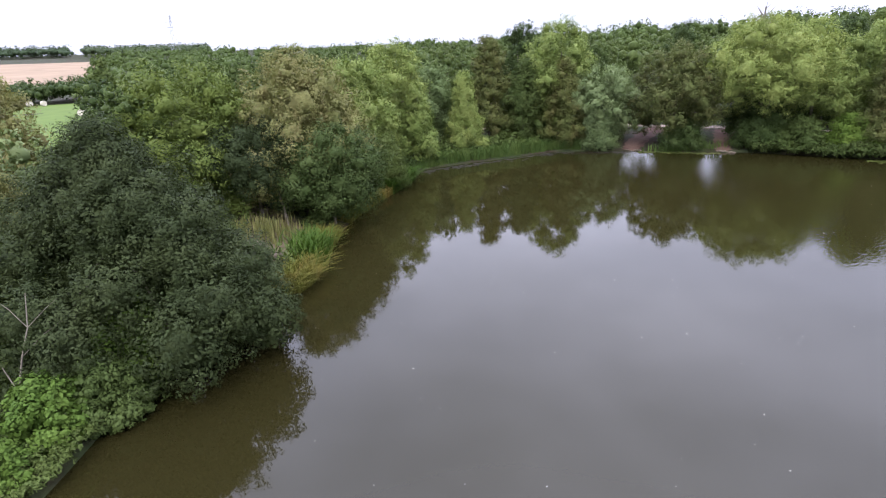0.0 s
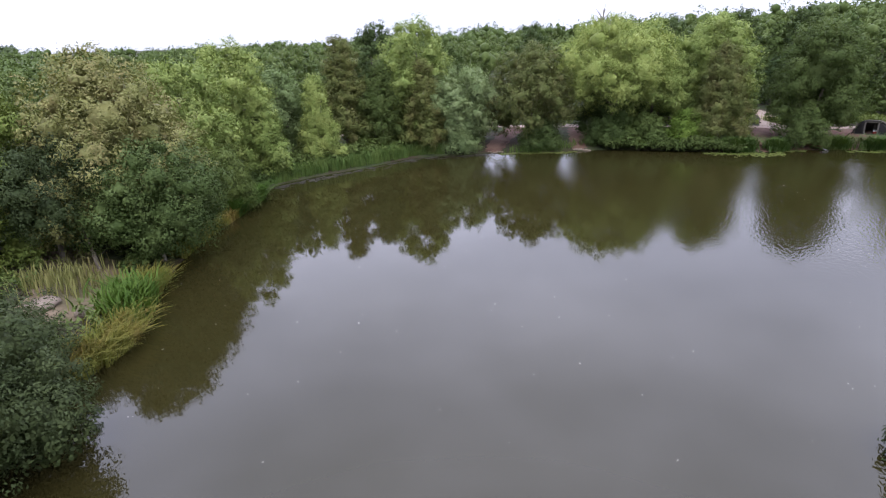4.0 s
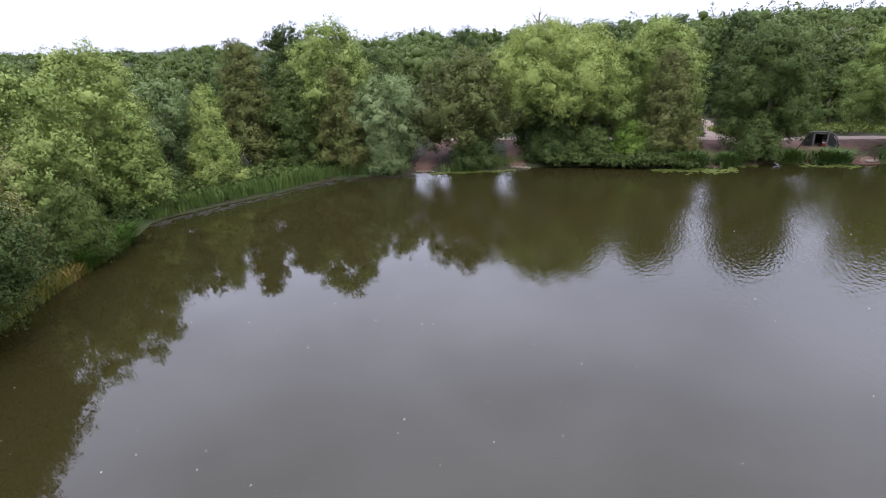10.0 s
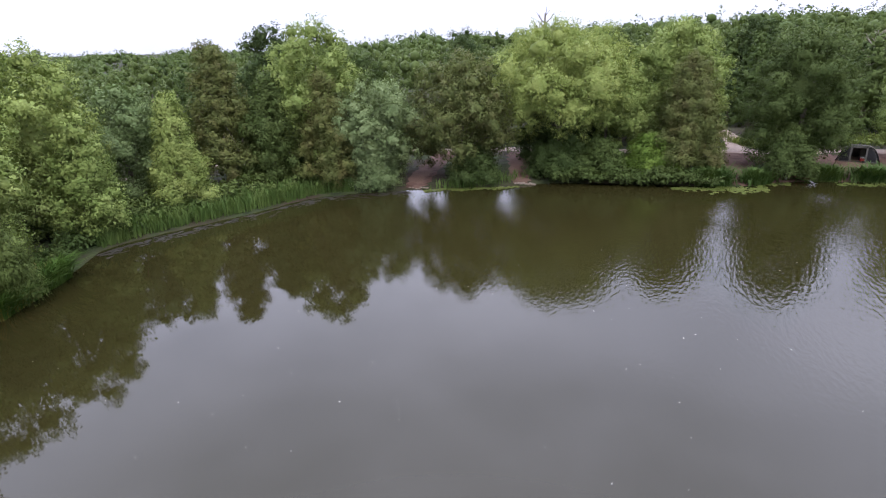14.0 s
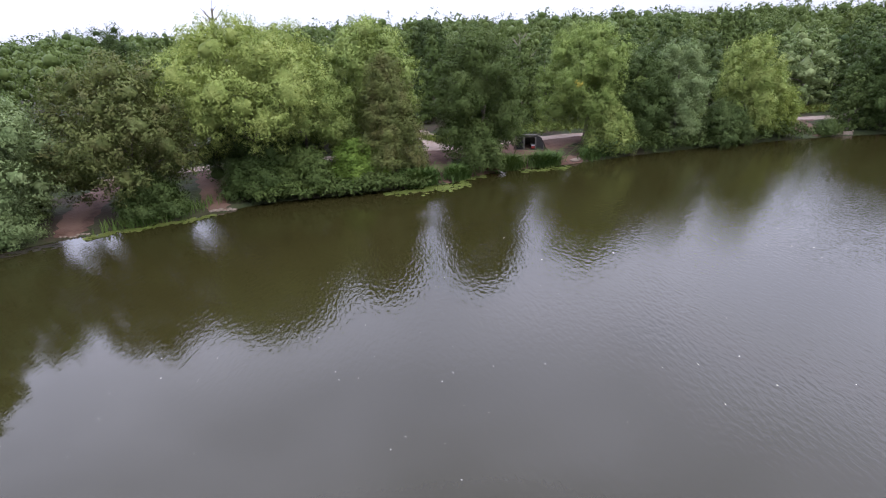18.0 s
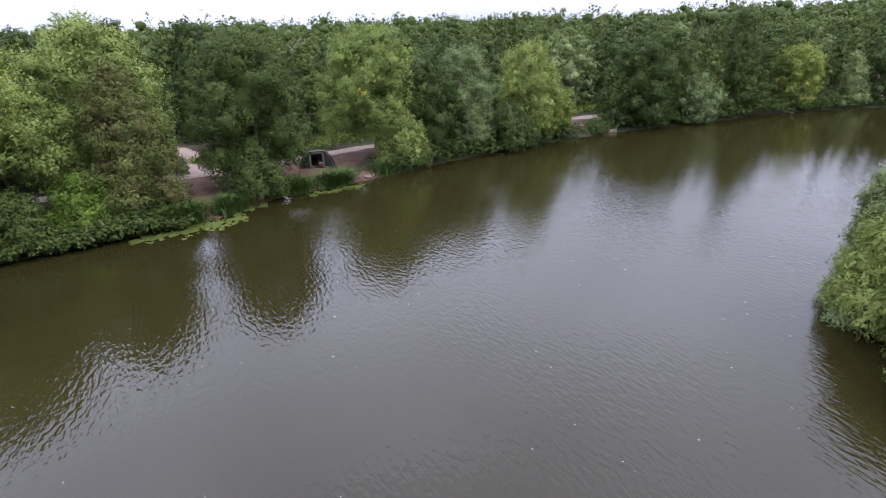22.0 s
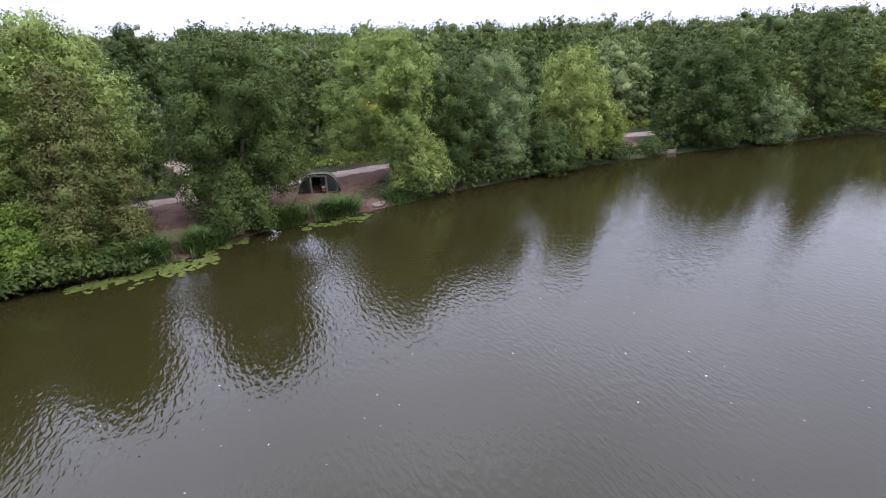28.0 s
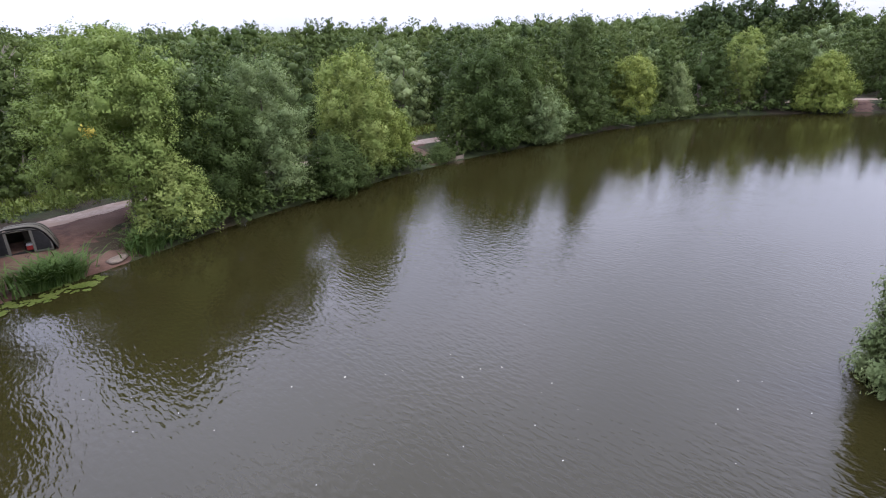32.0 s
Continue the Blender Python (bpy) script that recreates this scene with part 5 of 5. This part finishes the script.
def cool_box(x, y, turn):
    top = new("cool_box")
    top.matrix_world = pose(x, y, ground_z(x, y) + 0.07, 0, 0, turn)
    for nm, z0, z1, w1, mat in (("body", 0.0, 0.26, 0.40, RED_PLASTIC), ("lid", 0.262, 0.34, 0.42, WHITE_PLASTIC)):
        bm = bmesh.new()
        bmesh.ops.create_cube(bm, size=1.0, matrix=pose(0, 0, (z0 + z1) / 2) @ Matrix.Diagonal((w1, w1 * 0.7, z1 - z0, 1)))
        bmesh.ops.bevel(bm, geom=bm.edges[:], offset=0.02, segments=2, affect="EDGES")
        part(nm, bm, mat, top)
    v, q = tube([(-0.2, 0, 0.2), (-0.19, -0.02, 0.40), (0.19, -0.02, 0.40), (0.2, 0, 0.2)], [0.012] * 4, 6)
    put("handle", mesh_from("handle", v, q, WHITE_PLASTIC), top)
    return tagged(top, "small red cool box with white lid in the tent doorway", "cool box")


cool_box(60.45, 50.75, -57.5)


def bank_stick(x, y, lean, turn):
    top = new("rod_rest")
    top.matrix_world = pose(x, y, ground_z(x, y), lean, 0, turn)
    v, q = tube([(0, 0, -0.1), (0, 0, 0.85)], [0.012, 0.012], 6)
    put("stick", mesh_from("stick", v, q, ROD), top)
    v, q = tube([(-0.12, 0, 1.0), (-0.1, 0, 0.88), (0, 0, 0.85), (0.1, 0, 0.88), (0.12, 0, 1.0)], [0.012] * 5, 6)
    put("fork", mesh_from("fork", v, q, ROD), top)
    return tagged(top, "black fishing rod rest pushed into the earth", "rod rest")


bank_stick(58.6, 49.6, 25, -40)
bank_stick(60.4, 47.6, 15, -70)


# ---- timber, stones, logs, bare branches ----
def stone(x, y, s, label, flat=0.5):
    v = ICO2[0] * np.array([s, s * 0.75, s * flat]) * (1 + 0.14 * np.sin(ICO2[0][:, :1] * 4 + x) + 0.1 * np.sin(ICO2[0][:, 1:2] * 5 + y))
    ob = new("stone", mesh_from("stone", v, None, STONE, ICO2[1], smooth=True))
    ob.location = (x, y, max(ground_z(x, y), -0.02) + s * flat * 0.35)
    return tagged(ob, label, "stone")


stone(60.6, 46.0, 0.7, "flat brown stone ledge at the water", 0.22)
stone(-11.9, 31.0, 0.85, "flat pale stone slab on the sandy bank", 0.3)
for x, y, s in ((-10.0, 30.1, 0.42), (-9.6, 30.5, 0.3)):
    stone(x, y, s, "pale grey rock among the sedge", 0.6)
for k in range(9):
    u = k / 8
    stone(30.2 + 1.6 * u, 60.9 - 0.6 * u + r.uniform(-0.15, 0.15), r.uniform(0.12, 0.24), "small reddish stone at the water's edge")
for k in range(7):
    u = k / 6
    stone(21.0 + 1.4 * u, 64.0 - 0.5 * u + r.uniform(-0.15, 0.15), r.uniform(0.1, 0.2), "small reddish stone at the water's edge")


def limb_thing(name, lines, mat, label, category, part_name="branch"):
    top = new(name)
    p0 = lines[0][0][0]
    top.location = p0
    for pts, rad in lines:
        v, q = tube(np.array(pts, float) - np.array(p0), np.linspace(rad, rad * 0.3, len(pts)), 6)
        put(part_name, mesh_from(part_name, v, q, mat, smooth=True), top)
    return tagged(top, label, category)


g = ground_z(-13.9, 14.8)
limb_thing("dead_tree", [([(-14.2, 14.6, g - 0.1), (-13.9, 14.9, g + 1.2), (-13.7, 15.2, g + 2.3), (-13.3, 15.3, g + 3.3), (-13.2, 15.5, g + 4.4)], 0.04),
                         ([(-13.9, 14.9, g + 1.2), (-14.4, 15.1, g + 2.2), (-14.9, 15.1, g + 3.0)], 0.025),
                         ([(-13.7, 15.2, g + 2.3), (-13.1, 15.5, g + 2.9), (-12.5, 15.7, g + 3.3)], 0.016),
                         ([(-13.3, 15.3, g + 3.3), (-13.8, 15.4, g + 3.9), (-14.2, 15.4, g + 4.3)], 0.012),
                         ([(-13.3, 15.3, g + 3.3), (-12.8, 15.6, g + 3.8), (-12.4, 15.6, g + 4.1)], 0.012),
                         ([(-14.4, 15.1, g + 2.2), (-14.6, 15.3, g + 3.0), (-14.5, 15.4, g + 3.6)], 0.012)], DEADWOOD, "bare pale dead sapling with forked branches", "dead tree")
limb_thing("dead_tree", [([(-15.2, 14.2, g - 0.1), (-15.3, 14.5, g + 1.3), (-15.2, 14.8, g + 2.6), (-15.5, 15.0, g + 3.8)], 0.035),
                         ([(-15.3, 14.5, g + 1.3), (-15.8, 14.7, g + 2.3), (-16.0, 14.8, g + 3.2)], 0.02),
                         ([(-15.2, 14.8, g + 2.6), (-14.8, 15.0, g + 3.3), (-14.7, 15.1, g + 3.9)], 0.014)], DEADWOOD, "thin bare stem beside the dead sapling", "dead tree")


def bare_crown(x, y, h, spread, k, label):
    """A leafless tree: a stem that splits again and again into thin twigs."""
    q = np.random.default_rng(int(x * 10))
    g0 = ground_z(x, y)
    rows = [([(x, y, g0 - 0.1), (x + 0.1, y, g0 + h * 0.35), (x - 0.1, y + 0.1, g0 + h * 0.7), (x, y, g0 + h)], h * 0.012)]
    for i in range(k):
        u = q.uniform(0.45, 0.95)
        a = q.uniform(0, 6.28)
        ln = spread * q.uniform(0.4, 1.0) * (1.2 - u)
        p = np.array([x, y, g0 + h * u])
        m = p + np.array([math.cos(a) * ln * 0.5, math.sin(a) * ln * 0.5, ln * 0.45])
        e = p + np.array([math.cos(a) * ln, math.sin(a) * ln, ln * 1.1])
        rows.append(([tuple(p), tuple(m), tuple(e)], h * 0.005))
        rows.append(([tuple(m), tuple(m + np.array([math.cos(a + 0.8), math.sin(a + 0.8), 0.9]) * ln * 0.45)], h * 0.0035))
    return limb_thing("dead_tree", rows, DEADWOOD, label, "dead tree")


bare_crown(40.4, 74.2, 14.6, 5.5, 44, "bare dead tree top above the willow")
bare_crown(76.4, 62.3, 11.5, 4.0, 22, "pale bare dead tree in the wood")
limb_thing("fallen_branch", [([(-11.9, 14.6, 0.05), (-11.5, 15.2, 0.22), (-11.1, 15.9, 0.5)], 0.03)], DEADWOOD, "pale broken branch lying in the water", "branch")
g = ground_z(-11.2, 36.0)
limb_thing("leaning_trunk", [([(-11.0, 35.9, g - 0.1), (-11.3, 36.3, g + 1.2), (-11.8, 36.8, g + 2.6)], 0.14)], BARK, "bare leaning trunk under the alder", "tree trunk", "trunk")


def outfall_pipe(x, y, z, turn):
    """A short rusty pipe that juts from the bank, open at its end, with water running out of it."""
    top = new("outfall_pipe")
    top.matrix_world = pose(x, y, z, 0, 0, turn)
    a = np.linspace(0, 2 * np.pi, 14, endpoint=False)
    rings = [(1.9, 0.17), (0.02, 0.17), (0.0, 0.185), (-0.05, 0.185), (-0.05, 0.15), (1.6, 0.15)]
    v = np.concatenate([np.column_stack([rad * np.cos(a), np.full(14, yy), rad * np.sin(a) - 0.05 * (yy < 0.5)]) for yy, rad in rings])
    q = [(k * 14 + j, k * 14 + (j + 1) % 14, (k + 1) * 14 + (j + 1) % 14, (k + 1) * 14 + j) for k in range(5) for j in range(14)]
    put("pipe_wall", mesh_from("pipe_wall", v, q, RUSTY, smooth=True), top, "rusty red pipe")
    w = np.linspace(0, 1, 7)
    sv = np.concatenate([np.array([(s * (0.08 + 0.09 * u), 0.3 - 0.75 * u, -0.13 - 0.26 * u * u + (0.03 if s == 0 else 0)) for s in (-1, -0.4, 0, 0.4, 1)]) for u in w])
    sq = [(i1 * 5 + j, i1 * 5 + j + 1, (i1 + 1) * 5 + j + 1, (i1 + 1) * 5 + j) for i1 in range(6) for j in range(4)]
    put("water_spout", mesh_from("water_spout", sv, sq, SPOUT, smooth=True), top, "pale spout of running water")
    return tagged(top, "rusty red outfall pipe running water into the lake", "pipe")


outfall_pipe(52.8, 49.9, 0.36, 8)
fr = np.random.default_rng(31)
fa = np.linspace(0, 2 * np.pi, 8)
fv, ft = [], []
for k in range(60):
    u = fr.uniform(0, 1) ** 1.4
    px, py = 52.7 - 1.5 * u + fr.normal(0, 0.12 + 0.25 * u), 49.3 - 0.9 * u + fr.normal(0, 0.1 + 0.15 * u)
    rad, el = fr.uniform(0.015, 0.055) * (1.2 - 0.6 * u), fr.uniform(1.0, 2.2)
    fv.append(np.column_stack([px + rad * el * np.cos(fa[:-1]), py + rad * np.sin(fa[:-1]) + 0.3 * rad * np.cos(fa[:-1]), 0.006 + 0.004 * np.cos(fa[:-1] * 3)]))
    ft += [(k * 7, k * 7 + j, k * 7 + j + 1) for j in range(1, 6)]
tagged(new("foam", mesh_from("foam", np.concatenate(fv), None, SPOUT, np.array(ft))), "white foam where the pipe runs into the lake", "foam", kind="stuff")

limb_thing("fallen_branch", [([(108.9, 4.4, 0.25), (108.2, 3.5, 0.18), (107.4, 2.6, 0.05)], 0.10)], DEADWOOD, "pale fallen branch at the bank", "branch")


def swim_edge(x, y, turn):
    """Timber edging of a fishing spot: two stacked sleepers and posts."""
    top = new("timber_edging")
    top.matrix_world = pose(x, y, 0, 0, 0, turn)
    for zz, off in ((0.10, 0.0), (0.30, 0.06)):
        bm = bmesh.new()
        bmesh.ops.create_cube(bm, size=1.0, matrix=pose(0, off, zz) @ Matrix.Diagonal((2.6, 0.16, 0.19, 1)))
        bmesh.ops.bevel(bm, geom=bm.edges[:], offset=0.02, segments=2, affect="EDGES")
        part("sleeper", bm, TIMBER, top)
    for a in (-1.15, 0.0, 1.15):
        bm = bmesh.new()
        bmesh.ops.create_cone(bm, cap_ends=True, segments=10, radius1=0.06, radius2=0.055, depth=1.0, matrix=pose(a, -0.14, 0.02))
        part("post", bm, TIMBER, top)
    return tagged(top, "weathered timber sleepers edging the fishing spot", "edging")


swim_edge(88.0, 26.7, -42)
